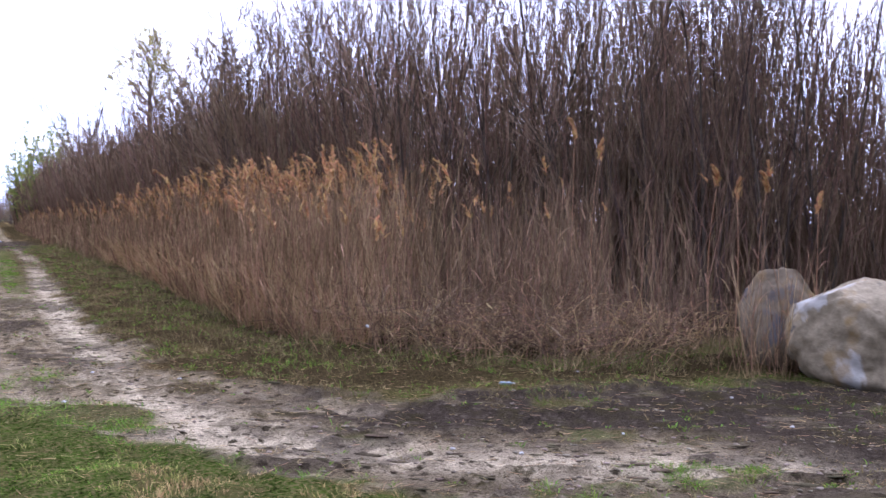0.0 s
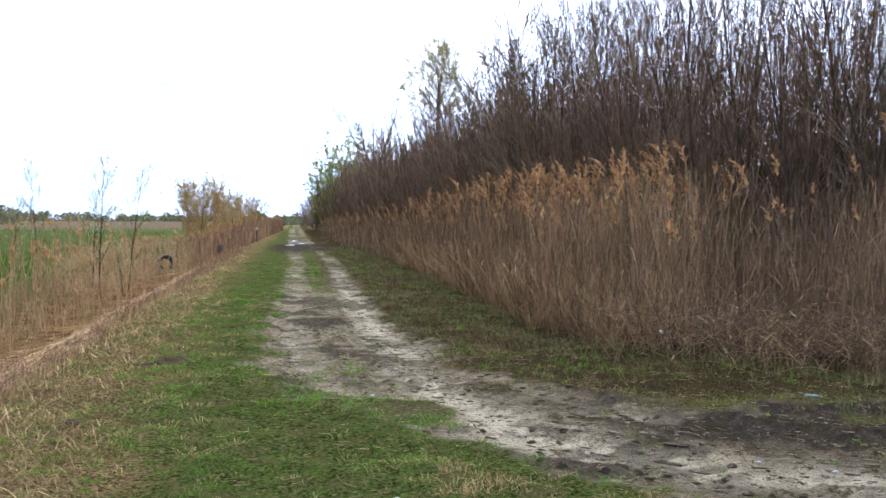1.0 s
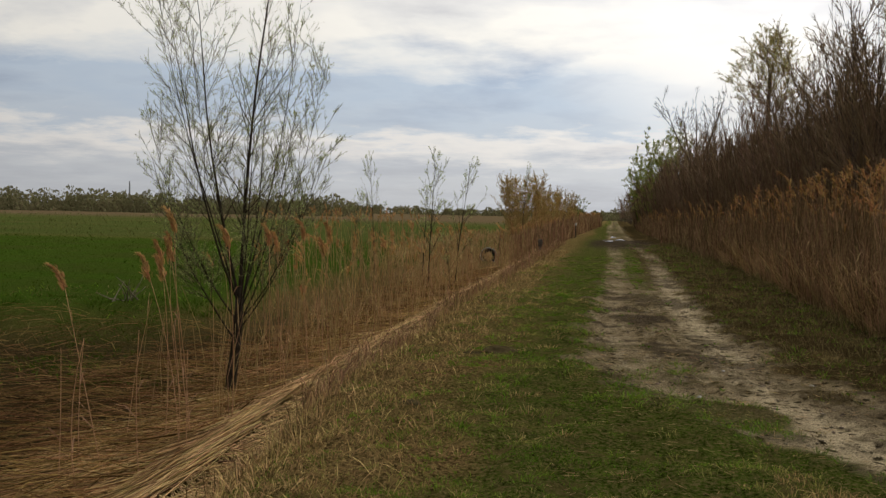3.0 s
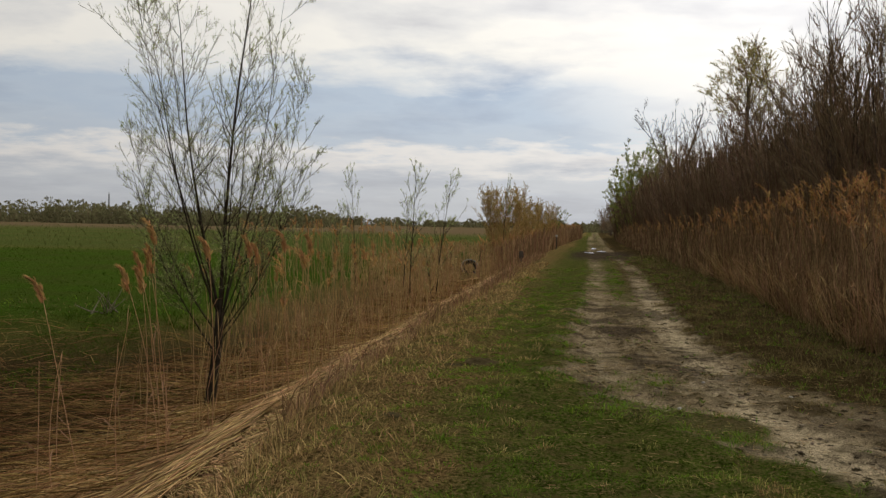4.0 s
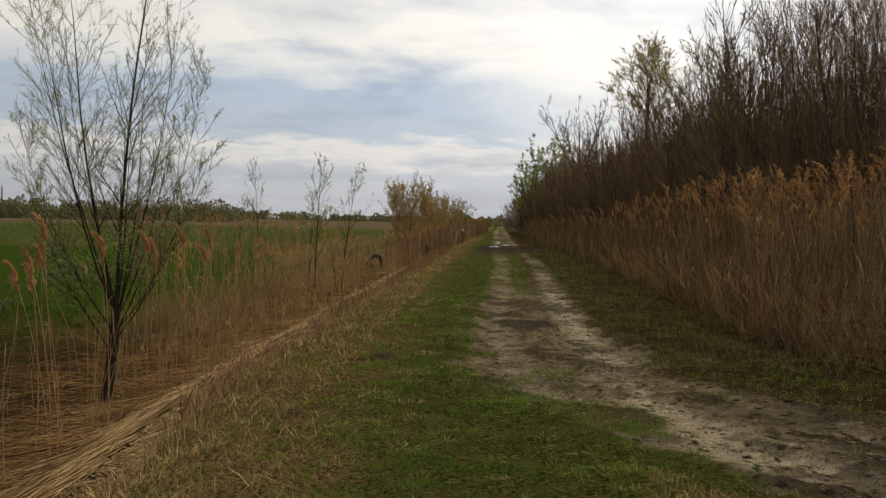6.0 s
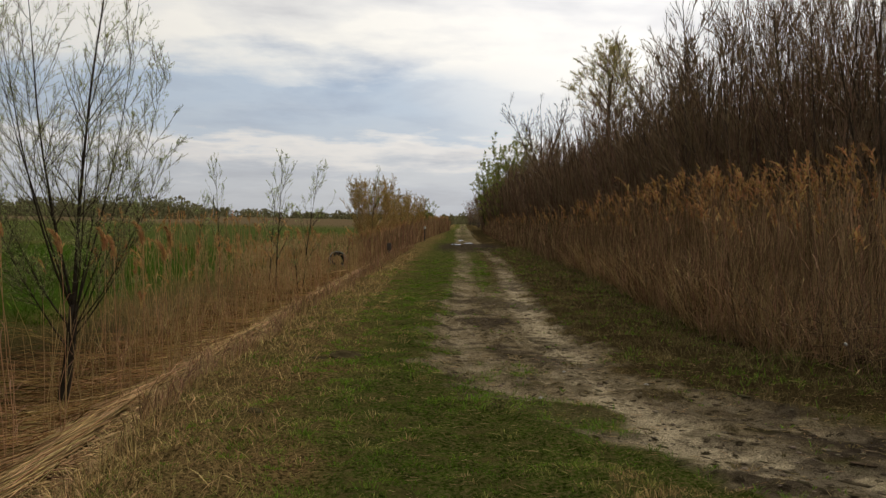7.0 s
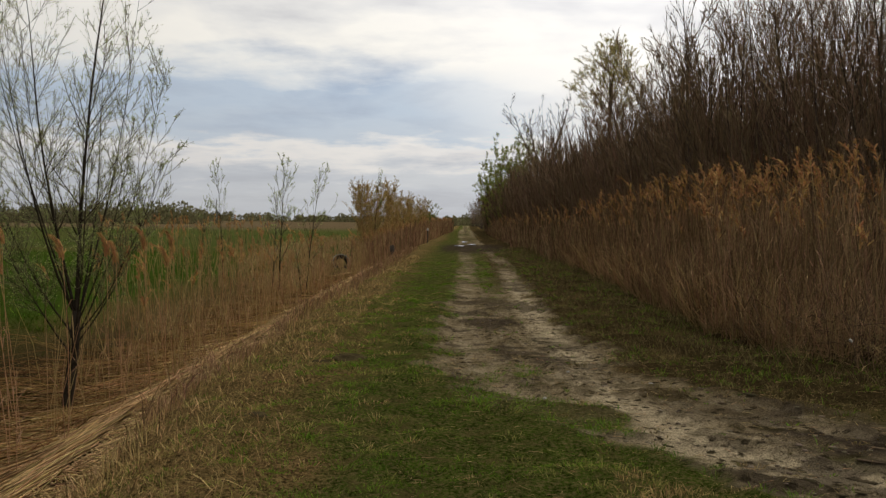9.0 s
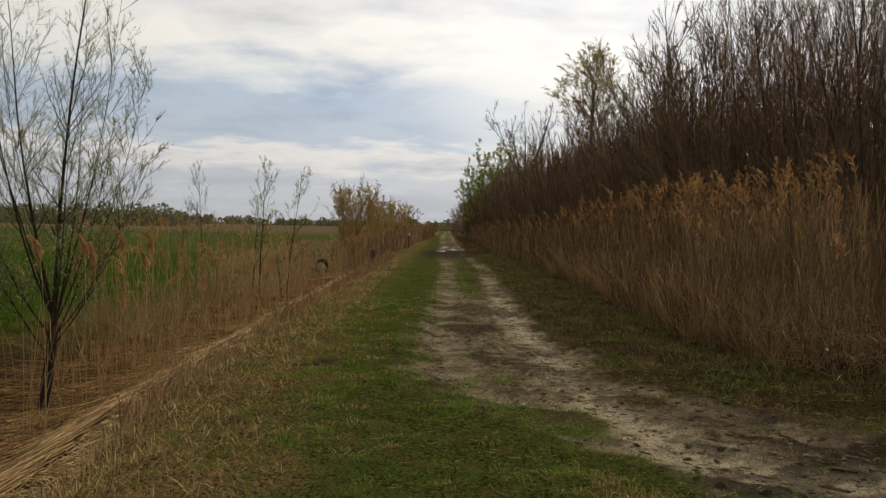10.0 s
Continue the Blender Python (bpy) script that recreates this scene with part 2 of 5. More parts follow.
    soil = blend(t, 1.0, soil, rgb((0.76, 0.735, 0.67)), "MULTIPLY")
    wet = blend(t, ramp(t, fine, [(0.3, (0, 0, 0)), (0.7, (1, 1, 1))]), rgb((0.022, 0.016, 0.012)), rgb((0.076, 0.057, 0.04)))
    wet = blend(t, ramp(t, crumbs, [(0.52, (0, 0, 0)), (0.62, (0.55, 0.55, 0.55))]), wet, rgb((0.145, 0.112, 0.08)))
    wet = blend(t, ramp(t, moss, [(0.50, (0, 0, 0)), (0.62, (0.8, 0.8, 0.8))]), wet, rgb((0.055, 0.045, 0.02)))
    green = blend(t, ramp(t, mid, [(0.3, (0, 0, 0)), (0.7, (1, 1, 1))]), rgb((0.022, 0.036, 0.005)), rgb((0.085, 0.125, 0.018)))
    green = blend(t, ramp(t, fine, [(0.47, (0, 0, 0)), (0.62, (0.75, 0.75, 0.75))]), green, rgb((0.20, 0.15, 0.065)))
    green = blend(t, ramp(t, fine, [(0.36, (0.9, 0.9, 0.9)), (0.44, (0, 0, 0))]), green, rgb((0.018, 0.014, 0.006)))
    green = blend(t, ramp(t, moss, [(0.54, (0, 0, 0)), (0.62, (0.7, 0.7, 0.7))]), green, rgb((0.12, 0.095, 0.035)))
    dry = blend(t, ramp(t, fine, [(0.38, (0, 0, 0)), (0.62, (1, 1, 1))]), rgb((0.055, 0.034, 0.014)), rgb((0.32, 0.21, 0.088)))
    dry = blend(t, ramp(t, big, [(0.35, (0, 0, 0)), (0.65, (0.5, 0.5, 0.5))]), dry, green)
    # dead litter, blackened further for the shade under reeds and straw
    shaded_litter = blend(t, ramp(t, fine, [(0.3, (0, 0, 0)), (0.7, (1, 1, 1))]), rgb((0.012, 0.009, 0.004)), rgb((0.08, 0.056, 0.025)))
    crop = blend(t, ramp(t, mid, [(0.3, (0, 0, 0)), (0.7, (1, 1, 1))]), rgb((0.032, 0.066, 0.007)), rgb((0.064, 0.11, 0.014)))
    crop = blend(t, ramp(t, grain(0.22), [(0.42, (0, 0, 0)), (0.62, (0.7, 0.7, 0.7))]), crop, rgb((0.058, 0.068, 0.016)))
    rough_field = blend(t, ramp(t, grain(0.06), [(0.35, (0, 0, 0)), (0.65, (1, 1, 1))]), rgb((0.058, 0.088, 0.018)), rgb((0.098, 0.098, 0.032)))
    tan = rgb((0.14, 0.102, 0.056))
    col = blend(t, mask("dry"), green, dry)
    col = blend(t, mask("shaded_litter"), col, shaded_litter)
    col = blend(t, mask("crop"), col, crop)
    col = blend(t, mask("rough"), col, rough_field)
    col = blend(t, mask("tan"), col, tan)
    col = blend(t, mask("dirt"), col, soil)
    col = blend(t, mask("damp"), col, wet)
    col = blend(t, 1.0, col, ramp(t, dust, [(0.25, (0.75, 0.75, 0.75)), (0.75, (1.22, 1.22, 1.22))]), "MULTIPLY")
    t.links.new(col, b.inputs["Base Color"])
    b.inputs["Specular IOR Level"].default_value = 0.0
    t.links.new(maths(t, "MULTIPLY_ADD", mask("damp"), -0.35, 0.92), b.inputs["Roughness"])
    h = maths(t, "ADD", maths(t, "MULTIPLY", fine, 1.0), maths(t, "ADD", maths(t, "MULTIPLY", grit, 0.8), maths(t, "MULTIPLY", drag, maths(t, "MULTIPLY", mask("dirt"), 1.6))))
    t.links.new(node(t, "ShaderNodeBump", {"Strength": 1.0, "Distance": 0.05, "Height": h}).outputs[0], b.inputs["Normal"])
    return m


def water_material():
    m = bpy.data.materials.new("puddle_water")
    m.use_nodes = True
    b = m.node_tree.nodes["Principled BSDF"]
    b.inputs["Base Color"].default_value = (0.06, 0.05, 0.04, 1)
    b.inputs["Roughness"].default_value = 0.22
    return m


land_mat, water_mat = ground_material(), water_material()

# ---------------------------------------------------------------- mesh tools
rng = np.random.default_rng(7)
LATTICE = np.random.default_rng(3).random((256, 256))


def smooth(a, b, v):
    u = np.clip((v - a) / (b - a), 0, 1)
    return u * u * (3 - 2 * u)


def value_noise(x, y):
    ix, iy = np.floor(x).astype(int), np.floor(y).astype(int)
    fx, fy = x - ix, y - iy
    fx, fy = fx * fx * (3 - 2 * fx), fy * fy * (3 - 2 * fy)
    a, b = LATTICE[ix & 255, iy & 255], LATTICE[(ix + 1) & 255, iy & 255]
    c, d = LATTICE[ix & 255, (iy + 1) & 255], LATTICE[(ix + 1) & 255, (iy + 1) & 255]
    return (a + (b - a) * fx) * (1 - fy) + (c + (d - c) * fx) * fy


def fbm(x, y, scale, octaves=3, shift=0.0):
    """Noise about zero, within about -0.5 to 0.5."""
    out, amp, total = 0.0, 1.0, 0.0
    for _ in range(octaves):
        out = out + amp * (value_noise(x * scale + shift, y * scale + shift * 1.7) - 0.5)
        total += amp
        amp, scale, shift = amp * 0.5, scale * 2.03, shift + 19.1
    return out / total


def solid(name, chunks, mat, parent=None, shade=False):
    """One mesh object from chunks (vertices, [face arrays])."""
    verts, loops, starts, base, at = [], [], [], 0, 0
    for v, faces in chunks:
        v = np.asarray(v, float).reshape(-1, 3)
        verts.append(v)
        for f in faces:
            f = np.asarray(f, np.int64)
            loops.append((f + base).ravel())
            starts.append(at + np.arange(len(f)) * f.shape[1])
            at += f.size
        base += len(v)
    verts, loops, starts = np.concatenate(verts), np.concatenate(loops), np.concatenate(starts)
    me = bpy.data.meshes.new(name)
    me.vertices.add(len(verts))
    me.vertices.foreach_set("co", verts.ravel())
    me.loops.add(len(loops))
    me.loops.foreach_set("vertex_index", loops.astype(np.int32))
    me.polygons.add(len(starts))
    me.polygons.foreach_set("loop_start", starts.astype(np.int32))
    me.update(calc_edges=True)
    me.validate()
    if shade:
        me.polygons.foreach_set("use_smooth", np.ones(len(me.polygons), bool))
    me.materials.append(mat)
    ob = new(name, me)
    ob.parent = parent
    return ob


def unit(v):
    return v / np.maximum(np.linalg.norm(v, axis=-1, keepdims=True), 1e-9)


def tubes(points, radii, sides=3):
    """Tapered tubes along N polylines: points (N, P, 3), radii (N, P)."""
    points, radii = np.asarray(points, float), np.asarray(radii, float)
    n, p, _ = points.shape
    along = unit(points[:, -1] - points[:, 0])
    ref = np.where(np.abs(along[:, 2:3]) > 0.8, [[1.0, 0.0, 0.0]], [[0.0, 0.0, 1.0]])
    s1 = unit(np.cross(along, ref))
    s2 = np.cross(along, s1)
    ang = np.arange(sides) * 2 * math.pi / sides
    ring = s1[:, None] * np.cos(ang)[None, :, None] + s2[:, None] * np.sin(ang)[None, :, None]
    v = points[:, :, None] + ring[:, None] * radii[:, :, None, None]
    idx = np.arange(n * p * sides).reshape(n, p, sides)
    nxt = np.roll(idx, -1, 2)
    f = np.stack([idx[:, :-1], nxt[:, :-1], nxt[:, 1:], idx[:, 1:]], -1).reshape(-1, 4)
    faces = [f]
    if sides > 3:
        faces.append(idx[:, -1, :].reshape(-1, sides))
    return v.reshape(-1, 3), faces


def bows(base, tip, sag, r0, r1, count=3, sides=3):
    """Tubes from base to tip, bowed by sag at the middle."""
    u = np.linspace(0, 1, count)[None, :, None]
    pts = base[:, None] * (1 - u) + tip[:, None] * u + sag[:, None] * (4 * u * (1 - u))
    u = u[..., 0]
    return tubes(pts, np.asarray(r0).reshape(-1, 1) * (1 - u) + np.asarray(r1).reshape(-1, 1) * u, sides)


def ribbons(base, way_up, length, width, droop, side=None):
    """Pointed blades: base (N, 3), unit direction, length and width (N), droop (N, 3) at the tip."""
    n = len(base)
    if side is None:
        a = rng.uniform(0, 2 * math.pi, n)
        side = np.stack([np.cos(a), np.sin(a), rng.uniform(-0.2, 0.2, n)], -1)
    side = unit(side) * np.asarray(width).reshape(-1, 1) * 0.5
    length = np.asarray(length).reshape(-1, 1)
    mid = base + way_up * length * 0.55 + droop * 0.3
    tip = base + way_up * length + droop
    v = np.stack([base - side * 0.7, base + side * 0.7, mid - side, mid + side, tip], 1).reshape(-1, 3)
    i = np.arange(n)[:, None] * 5
    return v, [i + np.array([0, 1, 3, 2]), i + np.array([2, 3, 4])]


def flakes(at, size, ratio=0.45):
    """Small leaf-shaped quads turned every way."""
    n = len(at)
    d = unit(rng.normal(size=(n, 3)))
    s = unit(np.cross(d, rng.normal(size=(n, 3))))
    size = np.asarray(size).reshape(-1, 1)
    v = np.stack([at - d * size, at + s * size * ratio, at + d * size, at - s * size * ratio], 1).reshape(-1, 3)
    return v, [np.arange(n)[:, None] * 4 + np.array([0, 1, 2, 3])]


# ---------------------------------------------------------------- the land
LINE = np.array([(0.0, 400, .8), (0.1, 120, .85), (0.4, 65, .95), (0.7, 40, .95), (0.68, 28, .95), (0.58, 19, .98), (0.6, 14, 1.05), (0.72, 11.2, 1.1), (1.2, 9.3, 0.98), (1.75, 8.3, 1.0),
                 (2.35, 7.6, 1.2), (3.2, 6.75, 1.7), (4.5, 6.0, 2.1), (6.5, 5.5, 2.2), (10, 5.0, 2.2), (16, 4.7, 2.2), (40, 4, 2.2)])
seg = np.concatenate([[0], np.cumsum(np.hypot(np.diff(LINE[:, 0]), np.diff(LINE[:, 1])))])
spots_at = np.concatenate([np.linspace(0, seg[2], 20)[:-1], np.linspace(seg[2], seg[5], 44)[:-1], np.linspace(seg[5], seg[-3], 90)[:-1], np.linspace(seg[-3], seg[-1], 12)])
CL = np.stack([np.interp(spots_at, seg, LINE[:, k]) for k in range(3)], -1)
for _ in range(6):
    CL[1:-1] = 0.25 * CL[:-2] + 0.5 * CL[1:-1] + 0.25 * CL[2:]
TAN = unit(np.gradient(CL[:, :2], axis=0))


def on_track(x, y):
    """Signed distance from the track's middle line (left of travel to the bend positive), its half width, and the place along it."""
    x, y = np.ravel(x), np.ravel(y)
    d, w, s = np.empty(len(x)), np.empty(len(x)), np.empty(len(x))
    for i in range(0, len(x), 20000):
        px, py = x[i:i + 20000, None] - CL[None, :, 0], y[i:i + 20000, None] - CL[None, :, 1]
        k = np.argmin(px * px + py * py, 1)
        r = np.arange(len(k))
        d[i:i + 20000] = TAN[k, 0] * py[r, k] - TAN[k, 1] * px[r, k]
        along = TAN[k, 0] * px[r, k] + TAN[k, 1] * py[r, k]
        d[i:i + 20000] = np.sign(d[i:i + 20000]) * np.maximum(np.abs(d[i:i + 20000]), np.where((k == 0) | (k == len(CL) - 1), np.hypot(px[r, k], py[r, k]), 0))
        w[i:i + 20000], s[i:i + 20000] = CL[k, 2], spots_at[k] + along
    return d, w, s


def ditch_line(y):
    """Sideways shift of the ditch and its bank along the way."""
    return np.interp(y, [0, 6.8, 9.5, 13.6, 21, 34, 70], [0.75, 0.55, 0.26, 0.2, 0.06, -0.08, -0.3])


def land(x, y):
    """Height and cover of the land at plan points."""
    x, y = np.ravel(np.asarray(x, float)), np.ravel(np.asarray(y, float))
    d, w, s = on_track(x, y)
    wob = fbm(x, y, 1.6, 4)
    off = ditch_line(y)
    edge = -2.35 + off + 0.5 * fbm(y, y * 0, 0.35, 2, 5.0)
    bank = smooth(edge, edge - 2.5, x)
    field = smooth(16.3, 19.4, y + 0.8 * fbm(x, y, 0.4, 2, 9.0)) * smooth(-6.7, -8.8, x - off)
    scarp = -3.22 + off + 0.22 * fbm(y, y * 0, 0.9, 3, 8.0)
    z = -0.78 * bank - 0.20 * smooth(scarp + 0.07, scarp - 0.07, x) + 0.65 * field
    patch = wob + 0.4 * fbm(x, y, 4.0, 3, 3.0)
    dirt = smooth(0.16, -0.16, np.abs(d) - w - 0.95 * patch)
    # farther on only the two wheel ruts stay bare, as far as the muddy place
    lanes = smooth(0.42, 0.2, np.abs(np.abs(d + 0.35 * fbm(y, y * 0, 0.13, 2, 71.0)) - 0.68 + 0.2 * wob) + 0.7 * np.maximum(0, fbm(x, y * 0.35, 1.3, 3, 63.0)))
    apart = 0.8 * smooth(22, 30, y + 9 * wob) * smooth(56, 50, y + 8 * wob)
    dirt = dirt * (1 - apart) + 0.8 * lanes * apart
    # grass grows up between the two wheel ruts farther on, and in tufts nearer by
    mid_grass = smooth(0.4, 0.1, np.abs(d - 0.05 + 0.5 * wob)) * smooth(17, 24, y) * smooth(-0.2, 0.1, fbm(x, y, 0.9, 3, 43.0)) * smooth(58, 50, y)
    tufts = smooth(0.06, 0.16, fbm(x, y, 1.1, 3, 31.0) + 0.06 * smooth(2.0, 4.0, x)) * smooth(0.05, 0.2, fbm(x, y, 5.0, 2, 13.0) + 0.15)
    far_grass = smooth(72, 90, y) * 0.45
    dirt = dirt * (1 - 0.6 * smooth(20, 32, y) * smooth(-0.02, 0.16, fbm(x, y * 0.4, 1.5, 3, 63.0))) * (1 - 0.72 * np.clip(mid_grass + tufts * smooth(26, 12, y) * (1 - 0.65 * smooth(9, 12, y)) + far_grass * (0.6 + 0.4 * smooth(0.3, 0.15, np.abs(d))), 0, 1))
    # a tongue of turf reaches into the bend
    dirt = dirt * (1 - 0.9 * smooth(0.25, 0.6, np.exp(-((x - 0.95 + 0.5 * (y - 8.35)) / 0.55) ** 2 - ((y - 8.35) / 0.6) ** 2) + 0.9 * patch))
    ridge = smooth(0.06, 0.22, fbm(s * 1.1, d * 4.2, 1.0, 3, 57.0) + 0.35 * fbm(x, y, 9.0, 2, 77.0)) * (1 - 0.5 * smooth(14, 30, y))
    lane = np.exp(-((d - np.interp(y, [5.5, 7, 9, 12], [-0.85, -0.7, 0.05, 0.6]) + 0.45 * wob) / (0.24 + 0.12 * smooth(9, 7.5, y))) ** 2) * smooth(40, 20, y)
    rut = np.exp(-((np.abs(d) - 0.68) / 0.2) ** 2)
    tread = fbm(s * 5.0, d * 2.0, 1.0, 2, 2.0)
    z = z + dirt * (-0.035 * rut * (0.6 + wob) + 0.03 * fbm(x, y, 3.1, 3, 7.0) + 0.022 * tread + 0.045 * ridge - 0.015)
    z = z + (1 - dirt) * (0.11 * wob + 0.11 * fbm(x, y, 3.6, 3, 17.0)) * smooth(200, 60, y)
    z = z + 0.05 * np.exp(-((np.abs(d) - w - 0.15) / 0.2) ** 2) * (0.5 + wob)
    damp = smooth(0.0, 0.12, np.exp(-((y - 16.4) / 0.9) ** 2 - ((x - 0.5) / 0.6) ** 2) - 0.42 + 0.7 * wob) * 0.75
    damp = np.maximum(damp, 0.9 * smooth(2.5, 1.3, np.abs(d) + 1.6 * wob) * smooth(49, 56, y + 10 * wob) * smooth(74, 66, y + 10 * wob))
    damp = np.maximum(damp, 0.95 * smooth(-0.1, 0.2, 0.9 - np.minimum(np.hypot((x - 6.1) / 4.1, (y - 6.95 + 0.12 * (x - 6.4)) / 1.0), np.hypot((x - 8.4) / 3.0, (y - 5.5) / 1.8)) + 1.3 * patch))
    damp = np.maximum(damp, 0.62 * dirt * (1 - 0.8 * lane) * smooth(1.9, 3.0, x) * smooth(-0.14, 0.06, fbm(x, y, 1.1, 4, 87.0) + 0.12 * smooth(5.5, 7.5, x)))
    damp = np.maximum(damp, 0.6 * dirt * smooth(0.0, 0.7, d) * smooth(10, 8.2, y) * smooth(-0.16, 0.04, fbm(x, y, 1.6, 3, 19.0)))
    damp = np.maximum(damp, 0.7 * dirt * smooth(0.07, 0.13, fbm(x * 0.8, y * 0.8, 1.0, 4, 41.0) + 0.35 * fbm(x, y, 4.5, 3, 93.0)))
    damp = np.maximum(damp, 0.85 * smooth(4.4, 5.7, x + 0.9 * wob) * smooth(7.2, 6.0, y) * smooth(-0.3, 0.0, wob + 0.1))
    strip = smooth(-2.0, -1.0, x - off) * smooth(0.0, -0.4, x - off)
    dry = np.clip(smooth(-1.1, -2.3, x - off + 1.2 * wob) + smooth(1.1, 2.0, x - w + 0.6 * wob) * smooth(7.0, 9.5, y) * 0.8 + smooth(0.05, 0.3, fbm(x, y, 0.8, 3, 23.0)) * (1 - strip) * 0.7, 0, 1)
    dry = np.maximum(dry, smooth(-1.6, -2.3, x - off + 0.8 * wob))
    # where that litter with its painted shade lies: ditch bed, reed foot, right verge
    shaded_litter = np.maximum(smooth(0.2, 0.8, bank) * (1 - field) * 0.95, smooth(2.6, 3.6, x + wob - smooth(14, 9, y) * 2.2) * smooth(7.5, 9, y))
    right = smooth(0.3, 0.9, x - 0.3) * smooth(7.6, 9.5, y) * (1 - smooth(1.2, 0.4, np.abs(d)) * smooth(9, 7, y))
    shaded_litter = np.maximum(shaded_litter, 0.88 * right * smooth(-0.35, 0.05, wob + 0.12))
    dry = np.maximum(dry, right * smooth(0.3, -0.05, wob - 0.05))
    roll = smooth(-5.4 - 3.0 * smooth(14, 24, y), -4.6 - 2.4 * smooth(14, 24, y), x - off) * smooth(-3.1, -3.4, x - off)
    shaded_litter, dry = shaded_litter * (1 - 0.75 * roll), np.maximum(dry, roll)
    crop = field * smooth(-7.5, -9, x - off) * smooth(66, 58, y + 4 * wob)
    rough = smooth(58, 66, y + 4 * wob) * smooth(-3.5, -5, x)
    tan_band = smooth(180, 220, y) * smooth(-4, -8, x)
    return z, dict(dirt=np.clip(dirt, 0, 1), ridge=ridge, lane=lane, along=s, across=d, damp=np.clip(damp, 0, 1), dry=dry, shaded_litter=shaded_litter, crop=crop, rough=rough, tan=tan_band), d, w


def height(x, y):
    return land(x, y)[0]


def lay_ground():
    gx = np.concatenate([[-1500, -800, -400, -200, -110, -70, -48, -34, -26, -20], np.arange(-16, -5, 0.4), np.arange(-5, -1.2, 0.14), np.arange(-1.2, 4.4, 0.05), np.arange(4.4, 9, 0.09),
                         np.arange(9, 20, 0.6), [22, 26, 32, 45, 70, 120, 250, 500, 1200]])
    y, gy = 4.2, []
    while y < 90:
        gy.append(y)
        y += max(0.04, 0.0055 * y * max(1, y / 14))
    gy = np.concatenate([[-400, -150, -60, -30, -15, -8, -4, -1, 1, 2, 3, 3.6], gy, [95, 105, 120, 140, 170, 200, 240, 300, 400, 550, 800, 1300, 2200]])
    gxm, gym = np.meshgrid(gx, gy)
    z, masks, _, _ = land(gxm, gym)
    n, k = len(gy), len(gx)
    idx = np.arange(n * k).reshape(n, k)
    f = np.stack([idx[:-1, :-1], idx[:-1, 1:], idx[1:, 1:], idx[1:, :-1]], -1).reshape(-1, 4)
    ob = solid("ground", [(np.stack([gxm.ravel(), gym.ravel(), z], -1), [f])], land_mat, shade=True)
    for name, values in masks.items():
        ob.data.attributes.new(name, "FLOAT", "POINT").data.foreach_set("value", values.astype(np.float32))
    return tagged(ob, "open land with a rutted pale dirt track, grassy verges and a ditch", "ground", kind="structure")


lay_ground()

# ---------------------------------------------------------------- trees


def grow(g, base, heading, length, count, wobble, rise):
    """Polylines that set out along heading and bend upwards: base, heading (N, 3), length (N)."""
    n = len(base)
    pts, at, d = [base], base, unit(heading)
    for _ in range(count - 1):
        d = unit(d + g.normal(size=(n, 3)) * wobble + np.array([0, 0, rise]))
        at = at + d * (np.asarray(length).reshape(-1, 1) / (count - 1))
        pts.append(at)
    return np.stack(pts, 1)


def offshoots(g, lines, radii, per, lo, hi, angle, ratio, count, wobble, rise, thin, least, crown=False):
    """Side branches along polylines. Returns polylines and radii."""
    n, p, _ = lines.shape
    u = np.sort(g.uniform(lo, hi, (n, per)), 1)
    k = np.minimum((u * (p - 1)).astype(int), p - 2)
    fr = (u * (p - 1) - k)[..., None]
    r = np.arange(n)[:, None]
    start = lines[r, k] * (1 - fr) + lines[r, k + 1] * fr
    along = unit(lines[r, k + 1] - lines[r, k])
    out = unit(np.cross(along, g.normal(size=(n, per, 3))))
    a = np.radians(g.uniform(angle[0], angle[1], (n, per, 1)))
    heading = along * np.cos(a) + out * np.sin(a)
    total = np.linalg.norm(np.diff(lines, axis=1), axis=2).sum(1)[:, None]
    shape = 0.35 + 0.75 * np.sin(math.pi * (0.12 + 0.78 * u)) if crown else 0.85 - 0.35 * u
    length = total * ratio * shape * g.uniform(0.6, 1.25, (n, per))
    r0 = (radii[r, k] * (1 - fr[..., 0]) + radii[r, k + 1] * fr[..., 0]) * thin
    r0 = np.maximum(r0, least)
    pts = grow(g, start.reshape(-1, 3), heading.reshape(-1, 3), length.ravel(), count, wobble, rise)
    taper = np.linspace(1, 0.35, count)[None]
    return pts, np.maximum(r0.reshape(-1, 1) * taper, least * 0.8)


def needles(lines, radii):
    """The finest twigs: slim tapering blades from the first to the last point of each line."""
    a, b = lines[:, 0], lines[:, -1]
    side = unit(np.cross(b - a, np.random.default_rng(len(a)).normal(size=a.shape)))
    r0, r1 = radii[:, :1], radii[:, -1:] * 0.6
    v = np.stack([a - side * r0, a + side * r0, b + side * r1, b - side * r1], 1).reshape(-1, 3)
    return v, [np.arange(len(a))[:, None] * 4 + np.array([0, 1, 2, 3])]


